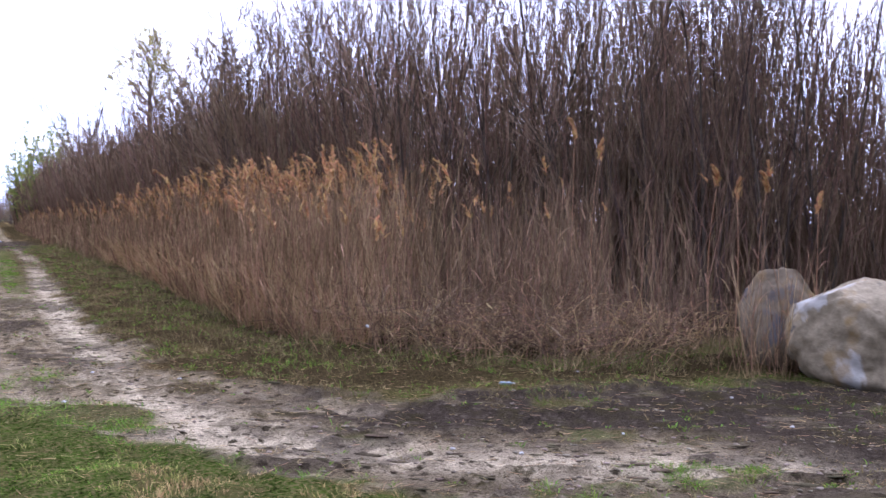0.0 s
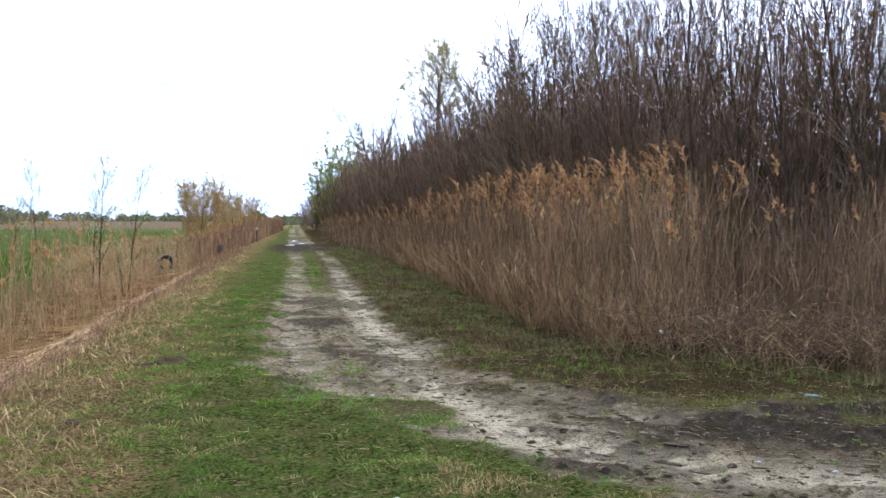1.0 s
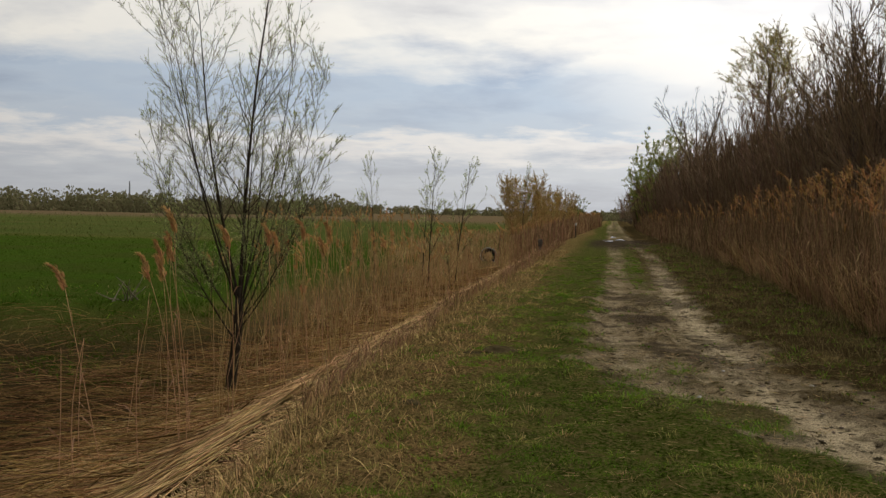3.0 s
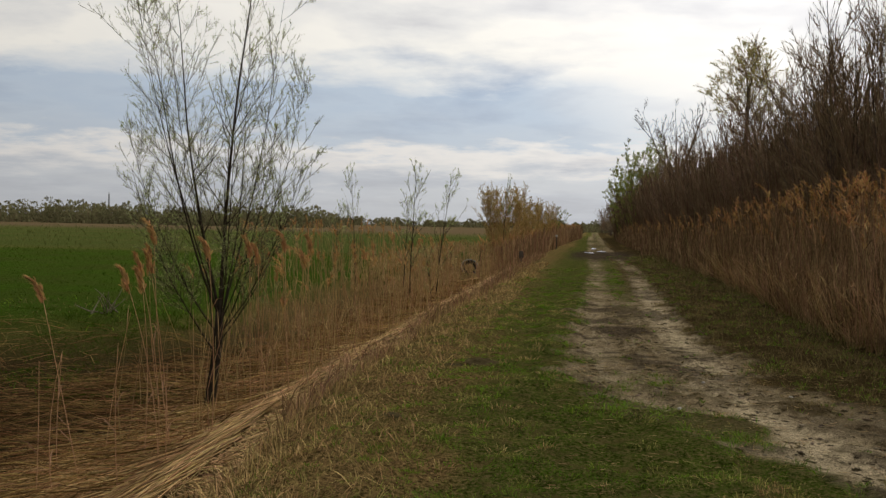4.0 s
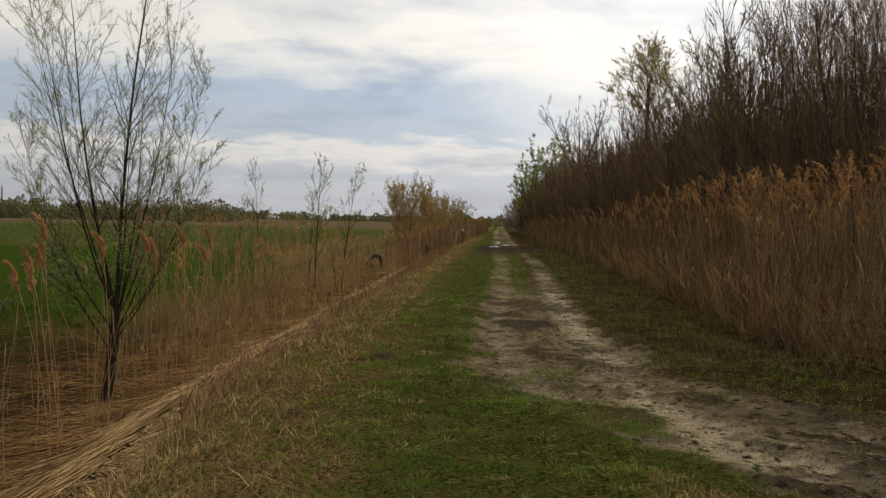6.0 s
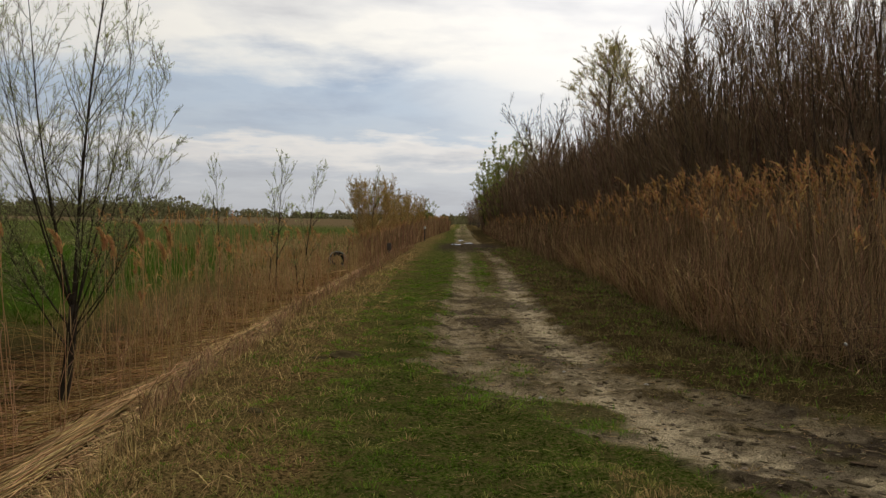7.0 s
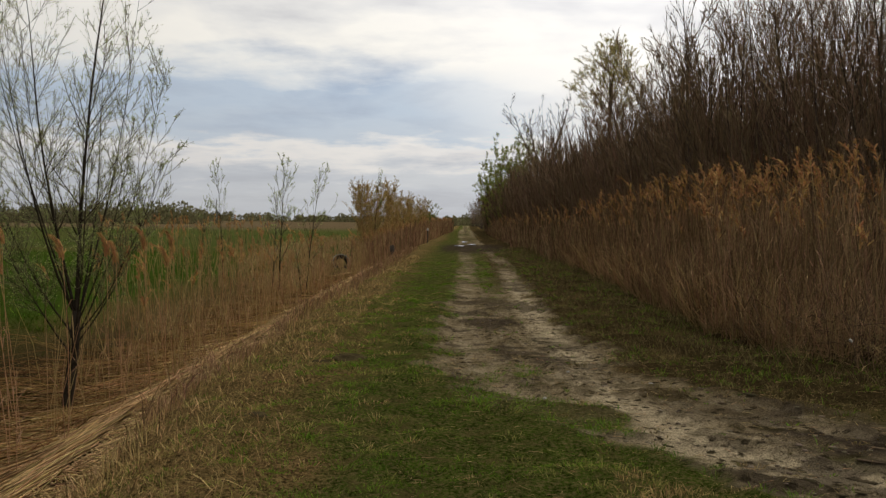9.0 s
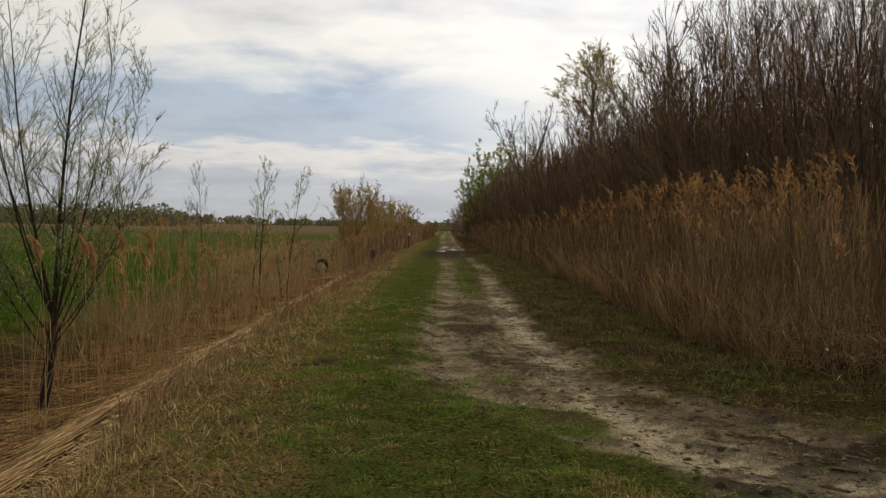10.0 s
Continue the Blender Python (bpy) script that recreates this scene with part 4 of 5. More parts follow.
def brush():
    """Bare shoots and tangled stalks under and in front of the trees."""
    chunks = []
    n = 17500
    u = length_all + 2.0 - rng.uniform(0, 1, n) ** 1.35 * (length_all - 160)
    x, y, nx, ny, _ = along_line(THICKET, u)
    off = -1.0 + 8.0 * rng.random(n) ** 1.3
    x, y = x + nx * off, y + ny * off
    dist = np.hypot(x, y)
    tall = 1.2 + (4.9 + 0.25 * np.clip(off, 0, 6)) * rng.random(n) ** (1.0 - 0.4 * smooth(20, 40, dist))
    base = np.stack([x, y, height(x, y) - 0.05], -1)
    tip = base + np.stack([rng.normal(size=n) * 0.14, rng.normal(size=n) * 0.14, np.ones(n)], -1) * tall[:, None]
    thick = 0.005 + 0.0003 * dist
    chunks.append(bows(base, tip, rng.normal(size=(n, 3)) * 0.08, thick, thick * 0.5, 2))
    m = 7000
    u2 = length_all + 2.0 - np.where(rng.random(m) < 0.55, 27 * rng.random(m), 24 + 55 * rng.random(m))
    x2, y2, nx2, ny2, _ = along_line(THICKET, u2)
    off2 = 0.2 + 9.5 * rng.random(m)
    x2, y2 = x2 + nx2 * off2, y2 + ny2 * off2
    tall2 = rng.uniform(2.8, 7.6, m) * (0.8 + 0.6 * (fbm(u2, u2 * 0, 0.35, 2, 15.0) + 0.25))
    tall2 = np.where(u2 < length_all - 26, np.minimum(tall2, 6.4), np.minimum(tall2, 8.2))
    base2 = np.stack([x2, y2, height(x2, y2) - 0.05], -1)
    tip2 = base2 + np.stack([rng.normal(size=m) * 0.10, rng.normal(size=m) * 0.10, np.ones(m)], -1) * tall2[:, None]
    thick2 = rng.uniform(0.004, 0.009, m) * (1 + 0.6 * smooth(25, 60, np.hypot(x2, y2)))
    chunks.append(bows(base2, tip2, rng.normal(size=(m, 3)) * 0.14, thick2, thick2 * 0.4, 3))
    base, tip, tall, thick = np.concatenate([base, base2]), np.concatenate([tip, tip2]), np.concatenate([tall, tall2]), np.concatenate([thick, thick2])
    n += m
    k = 46000
    i = rng.integers(0, n, k)
    v = rng.uniform(0.2, 1, (k, 1))
    at = base[i] * (1 - v) + tip[i] * v
    d = unit(rng.normal(size=(k, 3)) * 0.28 + np.array([0, 0, 0.9]))
    r = np.stack([thick[i] * 0.75, thick[i] * 0.5], -1)
    chunks.append(needles(np.stack([at, at + d * (np.minimum(tall[i], 4) * rng.uniform(0.1, 0.3, k))[:, None]], 1), r))
    return tagged(solid("brush", chunks, brush_mat), "tangled bare brown shoots under the thicket trees", "brush", kind="stuff")


brush()


def fallen_stalks():
    """Broken stalks lying and leaning at the foot of the reeds."""
    n = 1700
    x, y, u, off = front_points(n, s_at[5] - 1.5, s_at[9], 3.2, 1.0)
    z = height(x, y)
    base = np.stack([x, y, z + rng.uniform(0.0, 0.5, n)], -1)
    a = rng.uniform(0, 2 * math.pi, n)
    d = np.stack([np.cos(a), np.sin(a), rng.uniform(-0.15, 0.75, n)], -1)
    tip = base + d * rng.uniform(0.3, 0.95, (n, 1))
    tip[:, 2] = np.maximum(tip[:, 2], height(tip[:, 0], tip[:, 1]) + 0.01)
    r = rng.uniform(0.003, 0.006, n)
    return tagged(solid("fallen_stalks", [bows(base, tip, rng.normal(size=(n, 3)) * 0.05, r, r * 0.6)], brush_mat), "broken dead stalks heaped at the foot of the reeds", "stalks", kind="stuff")


fallen_stalks()


def tangle():
    """Bent pale stalks that cross one another at the foot of the corner reeds."""
    n = 520
    x, y, u, off = front_points(n, s_at[5] - 0.5, s_at[9], 1.6, 1.0)
    base = np.stack([x, y, height(x, y) + rng.uniform(0.0, 0.35, n)], -1)
    a = rng.uniform(0, 2 * math.pi, n)
    tip = base + np.stack([np.cos(a), np.sin(a) * 0.6, rng.uniform(-0.4, 0.7, n)], -1) * rng.uniform(0.25, 0.9, (n, 1))
    tip[:, 2] = np.maximum(tip[:, 2], height(tip[:, 0], tip[:, 1]) + 0.01)
    sag = rng.normal(size=(n, 3)) * 0.10
    sag[:, 2] = rng.uniform(0.05, 0.30, n)
    r = rng.uniform(0.0025, 0.0048, n)
    leaf = ribbons(tip, unit(rng.normal(size=(n, 3)) + np.array([0, 0, 0.3])), rng.uniform(0.06, 0.2, n), np.full(n, 0.012), rng.normal(size=(n, 3)) * 0.04)
    return tagged(solid("bent_stalks", [bows(base, tip, sag, r, r * 0.7, 5), leaf], reed_stem_pale), "bent pale stalks tangled at the foot of the reeds", "stalks", kind="stuff")


tangle()

# ---------------------------------------------------------------- ditch: straw and standing reeds


def straw():
    """Reeds beaten flat: a roll along the edge of the bank, and stalks combed from it down into the ditch."""
    def crest(y):
        return -3.5 + ditch_line(y) + 0.16 * fbm(y, y * 0, 0.45, 2, 29.0)

    def lie(x, y, fluff):
        """Height of the matted stalks over the plan."""
        c = x - crest(y)
        top = -0.24 + 0.10 * fbm(y, y * 0, 0.6, 2, 47.0)
        over = np.where(c > 0, top - 0.30 * smooth(0.05, 0.32, c), top - 0.52 * np.abs(c) ** 0.85)
        return np.maximum(height(x, y) + 0.02, over) + fluff

    def stalks(n, y, c, turn, size, r, fluff, arch):
        x = crest(y) + c
        a = turn + 0.35 * fbm(x, y, 0.5, 2, 19.0)
        tx, ty = x - np.sin(a) * size, y - np.cos(a) * size
        base = np.stack([x, y, lie(x, y, fluff * rng.random(n))], -1)
        tip = np.stack([tx, ty, lie(tx, ty, fluff * rng.random(n))], -1)
        sag = np.stack([rng.normal(size=n) * 0.03, rng.normal(size=n) * 0.03, np.abs(rng.normal(size=n)) * arch], -1)
        return bows(base, tip, sag, r, r * 0.6)

    # the roll: long stalks lying along the crest, a little towards the ditch
    n = 6400
    y = 4.6 + 50 * rng.random(n) ** 1.6
    c = np.clip(-0.05 - (0.55 + 0.7 * smooth(11, 22, y)) * rng.random(n) ** 1.2 + 0.1 * rng.normal(size=n), -1.5, 0.1)
    turn = 0.10 + 0.55 * np.clip(-c, 0, 1) + rng.normal(size=n) * 0.09
    r = rng.uniform(0.003, 0.0055, n) * (1 + y / 22)
    chunks = [stalks(n, y, c, turn, rng.uniform(0.8, 2.1, n), r, 0.10, 0.02)]
    # stalks that slide from the roll down into the ditch
    n = 3600
    y = 4.8 + 34 * rng.random(n) ** 1.5
    c = -0.45 - 1.1 * rng.random(n)
    turn = 0.55 + 0.55 * (-c - 0.45) + rng.normal(size=n) * 0.16
    r = rng.uniform(0.003, 0.0055, n) * (1 + y / 24)
    chunks.append(stalks(n, y, c, turn, rng.uniform(0.6, 1.9, n), r, 0.09, 0.03))
    # broken ends that hang down from the roll on the side of the verge
    n = 2600
    y = 4.6 + 40 * rng.random(n) ** 1.5
    x = crest(y) + 0.02 + 0.12 * rng.random(n)
    z = lie(x, y, 0.04 * rng.random(n))
    tip = np.stack([x + rng.uniform(0.05, 0.30, n), y + rng.normal(size=n) * 0.16 - 0.08, z], -1)
    tip[:, 2] = height(tip[:, 0], tip[:, 1]) + rng.uniform(0.0, 0.08, n)
    r = rng.uniform(0.0025, 0.005, n) * (1 + y / 25)
    chunks.append(bows(np.stack([x, y, z], -1), tip, np.tile([[0.04, 0.0, 0.05]], (n, 1)), r, r * 0.5))
    tagged(solid("flattened_reeds", chunks, straw_mat), "pale dead reeds rolled flat along the bank of the ditch", "reeds", kind="stuff")
    # the flattened mat across the ditch, combed in broad sweeps
    n = 5600
    y = 5.5 + 38 * rng.random(n) ** 1.35
    c = -0.9 - rng.random(n) ** 1.7 * (1.7 + 2.0 * smooth(22, 11, y))
    turn = 1.15 + 1.6 * fbm(y + c, y, 0.3, 2, 11.0) + rng.normal(size=n) * 0.5
    r = rng.uniform(0.002, 0.0048, n) * (1 + y / 25)
    mat = stalks(n, y, c, turn, rng.uniform(0.4, 1.7, n), r, 0.16, 0.07)
    tagged(solid("reed_mat", [mat], shaded_straw), "dead brown reeds combed flat across the ditch, darkened as in shade", "reeds", kind="stuff")
    # wisps blown over the far bank under the field
    n = 900
    x, y = rng.uniform(-16, -6.5, n), rng.uniform(11.5, 18.6, n)
    a = rng.normal(size=n) * 0.5 + 1.4
    size = rng.uniform(0.25, 1.1, n)
    base = np.stack([x, y, height(x, y) + rng.uniform(0.01, 0.1, n)], -1)
    tip = np.stack([x - np.sin(a) * size, y - np.cos(a) * size, height(x - np.sin(a) * size, y - np.cos(a) * size) + rng.uniform(0.0, 0.14, n)], -1)
    r = rng.uniform(0.003, 0.006, n)
    tagged(solid("straw_wisps", [bows(base, tip, np.abs(rng.normal(size=(n, 3))) * 0.05, r, r * 0.5)], shaded_straw), "thin wisps of dead reed on the dark far bank", "straw", kind="stuff")


straw()

# reddish stubble standing along the verge side of the roll
n = 2300
y = 8.5 + 50 * rng.random(n) ** 1.2
x = -3.2 + ditch_line(y) + np.abs(rng.normal(size=n)) * (0.12 + 0.18 * smooth(12, 30, y)) - 0.06
reed_stand(x, y, rng.uniform(0.3, 1.0, n) * (0.30 + 0.06 * smooth(12, 30, y)) * (0.75 + 0.9 * np.maximum(0, fbm(y, y * 0, 0.7, 2, 33.0) + 0.2)), 0.0032 * (1 + y / 18),
           "reddish broken stubble along the edge of the bank", 0.5, 0.0, tawny_mat, "reed_stubble", 0.09)
n = 300
y = 9.5 + 39 * rng.random(n) ** 1.15
x = -3.95 + ditch_line(y) - np.abs(rng.normal(size=n)) * 0.75
reed_stand(x, y, rng.uniform(0.5, 1.0, n) ** 0.8 * 1.75, 0.0034 * (1 + y / 24), "thin dry reeds standing along the ditch", 0.8, 0.08, reed_stem_pale, "ditch_reeds", 0.08)
n = 330
y = 15 + 36 * rng.random(n) ** 0.9
x = -4.9 + ditch_line(y) - rng.random(n) ** 1.1 * (2.2 + 5 * smooth(18, 34, y))
reed_stand(x, y, rng.uniform(0.6, 1.0, n) * 2.0, 0.0036 * (1 + y / 22), "dry reeds with drooping heads in the ditch", 1.0, 0.85, reed_stem_pale, "ditch_reeds", 0.09, 0.36, (-0.03, 0.0))
n = 340
y = 13 + 45 * rng.random(n) ** 0.8
x = -4.9 + ditch_line(y) - rng.random(n) * (2.0 + 4 * smooth(20, 40, y))
reed_stand(x, y, rng.uniform(0.4, 1.0, n), 0.0036 * (1 + y / 20), "low broken reeds in the ditch", 1.8, 0.0, reed_stem_pale, "ditch_reeds", 0.18)
n = 2200
y = 45 + 110 * rng.random(n)
x = -3.6 + 0.016 * (y - 45) - np.abs(rng.normal(size=n)) * 1.4
reed_stand(x, y, rng.uniform(0.7, 1.0, n) * 1.9, np.full(n, 0.014) * (1 + y / 120), "reddish dry reeds along the far ditch", 1.2, 0.3, tawny_mat, "ditch_reeds", 0.08)
n = 1500
y = 32 + 50 * rng.random(n)
x = -5.6 - rng.random(n) * (3.0 + 2.5 * smooth(34, 60, y))
reed_stand(x, y, rng.uniform(0.4, 1.0, n) * 0.8, 0.004 * (1 + y / 20), "dry weeds and reeds at the edge of the field", 1.8, 0.12, reed_stem_pale, "weeds", 0.16)
n = 2400
y = 64 + 170 * rng.random(n) ** 1.2
x = -6 - rng.random(n) * (30 + 0.5 * y)
reed_stand(x, y, rng.uniform(0.3, 1.0, n) * 0.3, 0.013 * (1 + y / 90), "yellow-green rough grass beyond the crop", 1.2, 0.0, field_grass, "rough_grass", 0.2)


def single_reed(seed, tall, tilt, droop, headed=True):
    """One tall reed by itself: stem, leaf and seed head."""
    root = new("reed")
    g = np.random.default_rng(seed)
    base, tip = np.array([[0.0, 0, -0.05]]), np.array([[tilt[0] * tall, tilt[1] * tall, tall]])
    sag = np.array([[g.normal() * 0.03, g.normal() * 0.03, 0.0]]) * tall
    solid("stem", [bows(base, tip, sag, [0.0052], [0.0026], 7, 5)], reed_stem_pale, root)
    k = 2
    u = g.uniform(0.3, 0.75, (k, 1))
    at = base * (1 - u) + tip * u + sag * 4 * u * (1 - u)
    a = g.uniform(0, 6.3, k)
    d = unit(np.stack([np.cos(a) * 0.4, np.sin(a) * 0.4, np.full(k, 1.0)], -1))
    for j in range(k):
        solid("leaf", [ribbons(at[j:j + 1], d[j:j + 1], [0.3], [0.012], np.array([[np.cos(a[j]) * 0.12, np.sin(a[j]) * 0.12, -0.15]]))], reed_stem, root)
    if headed:
        m = 150
        u = g.random((m, 1)) ** 0.85
        curve = np.array([[droop[0], droop[1], 0.0]])
        way_up = unit(tip - base)
        at = tip + way_up * (u - 0.2) * 0.32 + curve * u * u * 0.10 + np.array([[0, 0, -0.07]]) * u ** 3 + g.normal(size=(m, 3)) * 0.016 * (1.1 - u)
        d = unit(way_up * (0.9 - 0.5 * u) + curve * (0.1 + 0.45 * u * u) + g.normal(size=(m, 3)) * 0.15)
        size = 0.115 * (1 - 0.45 * u[:, 0])
        fall = np.zeros((m, 3))
        fall[:, 2] = -0.25 * size
        solid("plume", [ribbons(at, d, size, size * 0.16, fall + curve * 0.03)], plume_mat, root)
    return tagged(root, "tall pale reed with a drooping orange-brown seed head" if headed else "tall pale bare reed stalk", "reed", group="tall reeds in the ditch")


REEDS = [(-4.75, 8.5, 2.0, -0.24, 0.02), (-4.2, 8.9, 2.0, -0.17, 0.0), (-4.35, 9.2, 2.1, -0.10, 0.02), (-4.3, 9.5, 2.35, -0.10, 0.0), (-4.6, 9.4, 2.0, -0.02, 0.03), (-4.5, 9.9, 2.2, -0.12, 0.0),
         (-4.1, 10.0, 2.2, -0.03, 0.02), (-4.0, 11.0, 2.1, -0.02, 0.0), (-3.8, 11.1, 2.0, -0.09, 0.0), (-3.7, 11.6, 2.1, -0.05, 0.0), (-3.6, 11.9, 2.0, 0.02, 0.0), (-5.6, 12.2, 2.1, -0.1, 0.0),
         (-4.4, 12.6, 2.2, 0.03, 0.0), (-3.9, 13.2, 2.0, -0.06, 0.0)]
for i, (x, y, tall, tx, ty) in enumerate(REEDS):
    settle(single_reed(200 + i, tall * (0.95 + 0.02 * (i % 4)), (tx, ty), (-0.9 + 0.25 * (i % 3), 0.2 * (i % 2))), x, y, 0, 1, 0.0)
for i, (x, y, tall) in enumerate([(8.2, 9.64, 2.1), (8.4, 9.47, 1.95), (8.8, 9.35, 2.05), (9.3, 9.1, 1.85), (7.15, 11.2, 2.75), (7.2, 10.6, 2.45)]):
    corner = settle(single_reed(270 + i, tall, (0.03 - 0.02 * (i % 3), 0.0), (0.5 if i % 2 else -0.6, 0.1)), x, y, 0, 1, 0.0)
    tagged(corner, group="tall reeds at the corner of the thicket")
for i, (x, y, tall, tx) in enumerate([(-4.95, 8.0, 1.35, 0.02), (-4.1, 7.9, 1.5, -0.02), (-4.55, 7.7, 1.5, 0.01), (-5.3, 9.0, 1.3, 0.03), (-3.9, 8.4, 1.2, 0.0)]):
    settle(single_reed(240 + i, tall, (tx, 0.0), (0, 0), False), x, y, 0, 1, 0.0)

# ---------------------------------------------------------------- grass


def grass_cover():
    def blades(x, y, tall, wide, lean=0.5):
        n = len(x)
        base = np.stack([x, y, height(x, y) - 0.008], -1)
        d = unit(np.stack([rng.normal(size=n) * lean, rng.normal(size=n) * lean, np.ones(n)], -1))
        droop = np.stack([d[:, 0] * tall * 0.5, d[:, 1] * tall * 0.5, -0.25 * tall], -1)
        return ribbons(base, d, tall, wide, droop)

    def tufts(x, y, tall, reach, per, wide):
        """Blades that fan out from tuft centres."""
        n = len(x)
        a = rng.uniform(0, 2 * math.pi, (n, per))
        r = rng.random((n, per)) ** 0.6
        px, py = (x[:, None] + np.cos(a) * r * reach[:, None] * 0.6).ravel(), (y[:, None] + np.sin(a) * r * reach[:, None] * 0.6).ravel()
        base = np.stack([px, py, height(px, py) - 0.01], -1)
        out = np.stack([np.cos(a), np.sin(a), np.zeros_like(a)], -1).reshape(-1, 3)
        length = (tall[:, None] * rng.uniform(0.5, 1.2, (n, per))).ravel()
        tip_out = (r * rng.uniform(0.4, 1.3, (n, per))).reshape(-1, 1)
        d = unit(out * tip_out * 0.8 + np.array([0, 0, 1.0]))
        droop = out * tip_out * (length * 0.5)[:, None]
        droop[:, 2] = -0.35 * length
        return ribbons(base, d, length, np.repeat(wide, per), droop)

    green, olive, dead, mixed = [], [], [], []
    # verges: lush, yellowing and dead tufts in patches
    n = 31000
    y = 4.3 + 36 * rng.random(n) ** 2.0
    x = rng.uniform(-3.3, 7.5, n)
    z, m, d, w = land(x, y)
    clump = fbm(x, y, 1.9, 3, 51.0)
    keep = (rng.random(n) > m["dirt"] * 1.03) & (rng.random(n) > m["damp"]) & (rng.random(n) < 0.42 + 3.2 * clump) & (rng.random(n) > m["shaded_litter"] * 0.5) & ((x < 1.9) | (rng.random(n) < 0.62))
    lush = fbm(x, y, 0.55, 3, 37.0) + 0.22 * smooth(-2.3, -1.2, x) * smooth(1.0, 0.0, x) + 0.15 * smooth(8, 11, y) - 0.10 * smooth(7.5, 5.5, y) - 0.40 * smooth(-1.4, -2.5, x + 0.6 * clump) + 0.06
    pick_kind = lush + rng.normal(size=n) * 0.10
    tall = (0.03 + 0.19 * np.maximum(0, clump)) * rng.uniform(0.6, 1.4, n)
    wide = 0.0026 * (1 + y / 11)
    right = d > 0.2
    lean_dry = right & (rng.random(n) > 0.13)
    for store, pick, k, grown in ((green, keep & (right | (pick_kind > 0.05)) & ~lean_dry, 10, 1.0), (olive, keep & ~right & (pick_kind <= 0.05) & (pick_kind > -0.10), 9, 1.1),
                                  (dead, keep & ~right & (pick_kind <= -0.10), 9, 1.2), (mixed, keep & lean_dry, 9, 1.3)):
        store.append(tufts(x[pick], y[pick], tall[pick] * grown, 0.05 + 0.4 * tall[pick], k, wide[pick]))
    # tussocks that stand out of the turf
    for store, n, lo, hi in ((green, 360, 0.04, 0.09), (olive, 200, 0.04, 0.09), (dead, 160, 0.05, 0.11)):
        y = 4.6 + 18 * rng.random(n) ** 1.5
        x = -1.3 + rng.normal(size=n) * (0.75 if store is green else 0.95)
        m = land(x, y)[1]
        pick = (m["dirt"] < 0.4) & (x > -3.0)
        x, y = x[pick], y[pick]
        tall = rng.uniform(lo, hi, len(x))
        store.append(tufts(x, y, tall, tall * 2.2, 30, 0.0026 * (1 + y / 11)))
    # a fringe of fresh tufts where the grass meets the bare earth
    n = 9000
    y = 4.4 + 22 * rng.random(n) ** 1.5
    x = rng.uniform(-1.6, 6.5, n)
    _, m, d, w = land(x, y)
    pick = (np.abs(m["dirt"] - 0.4) < 0.34) & (d < 0) & (fbm(x, y, 2.4, 2, 21.0) > -0.02)
    x, y = x[pick], y[pick]
    tall = rng.uniform(0.04, 0.12, len(x))
    green.append(tufts(x, y, tall, tall * 1.1, 12, 0.003 * (1 + y / 11)))
    n = 9000
    y = 5.5 + 30 * rng.random(n) ** 1.5
    x = rng.uniform(0.2, 8.5, n)
    _, m, d, w = land(x, y)
    pick = (m["dirt"] < 0.75) & (np.abs(d - w) < 0.55) & (d > 0) & (fbm(x, y, 2.0, 2, 27.0) > -0.06)
    x, y = x[pick], y[pick]
    tall = rng.uniform(0.03, 0.13, len(x))
    half = rng.random(len(x)) < 0.2
    green.append(tufts(x[half], y[half], tall[half], tall[half], 9, 0.003 * (1 + y[half] / 11)))
    mixed.append(tufts(x[~half], y[~half], tall[~half] * 1.2, tall[~half] * 1.2, 9, 0.003 * (1 + y[~half] / 11)))
    # small weeds in the bare earth
    n = 6500
    y = 4.3 + 26 * rng.random(n) ** 1.5
    x = rng.uniform(-1.0, 9.0, n)
    m = land(x, y)[1]
    clump = fbm(x, y, 2.1, 3, 91.0)
    keep = (np.maximum(m["dirt"], m["damp"]) > 0.4) & (rng.random(n) < 0.03 + 3.2 * np.maximum(0, clump - 0.03) + 0.2 * m["damp"])
    is_dead = rng.random(n) < 0.62
    tall = rng.uniform(0.015, 0.055, n) + 0.05 * np.maximum(0, clump) + 0.02 * m["damp"]
    for store, pick, k in ((green, keep & ~is_dead, 7), (mixed, keep & is_dead, 7)):
        store.append(tufts(x[pick], y[pick], tall[pick], 0.04 + 0.4 * tall[pick], k, 0.005 * (1 + y[pick] / 9)))
    # loose dead straws lying over the turf
    n = 5000
    y = 4.3 + 14 * rng.random(n) ** 1.6
    x = rng.uniform(-3.2, 7.0, n)
    keep = rng.random(n) > 0.8 * land(x, y)[1]["dirt"]
    x, y = x[keep], y[keep]
    a = rng.uniform(0, 2 * math.pi, len(x))
    base = np.stack([x, y, height(x, y) + rng.uniform(0.005, 0.05, len(x))], -1)
    tip = np.stack([np.cos(a), np.sin(a), rng.normal(size=len(x)) * 0.15], -1) * rng.uniform(0.03, 0.12, (len(x), 1)) + base
    r = 0.0008 * (1 + y / 10)
    straws = [bows(base, tip, rng.normal(size=(len(x), 3)) * 0.012, r, r * 0.7, 2)]
    n = 2600
    y = 4.4 + 8 * rng.random(n) ** 1.3
    x = rng.uniform(-0.5, 9.2, n)
    a = rng.uniform(0, 2 * math.pi, n)
    base = np.stack([x, y, height(x, y) + rng.uniform(0.003, 0.02, n)], -1)
    tip = np.stack([np.cos(a), np.sin(a), rng.normal(size=n) * 0.12], -1) * rng.uniform(0.02, 0.13, (n, 1)) ** 1.1 + base
    r = 0.0010 * (1 + y / 12)
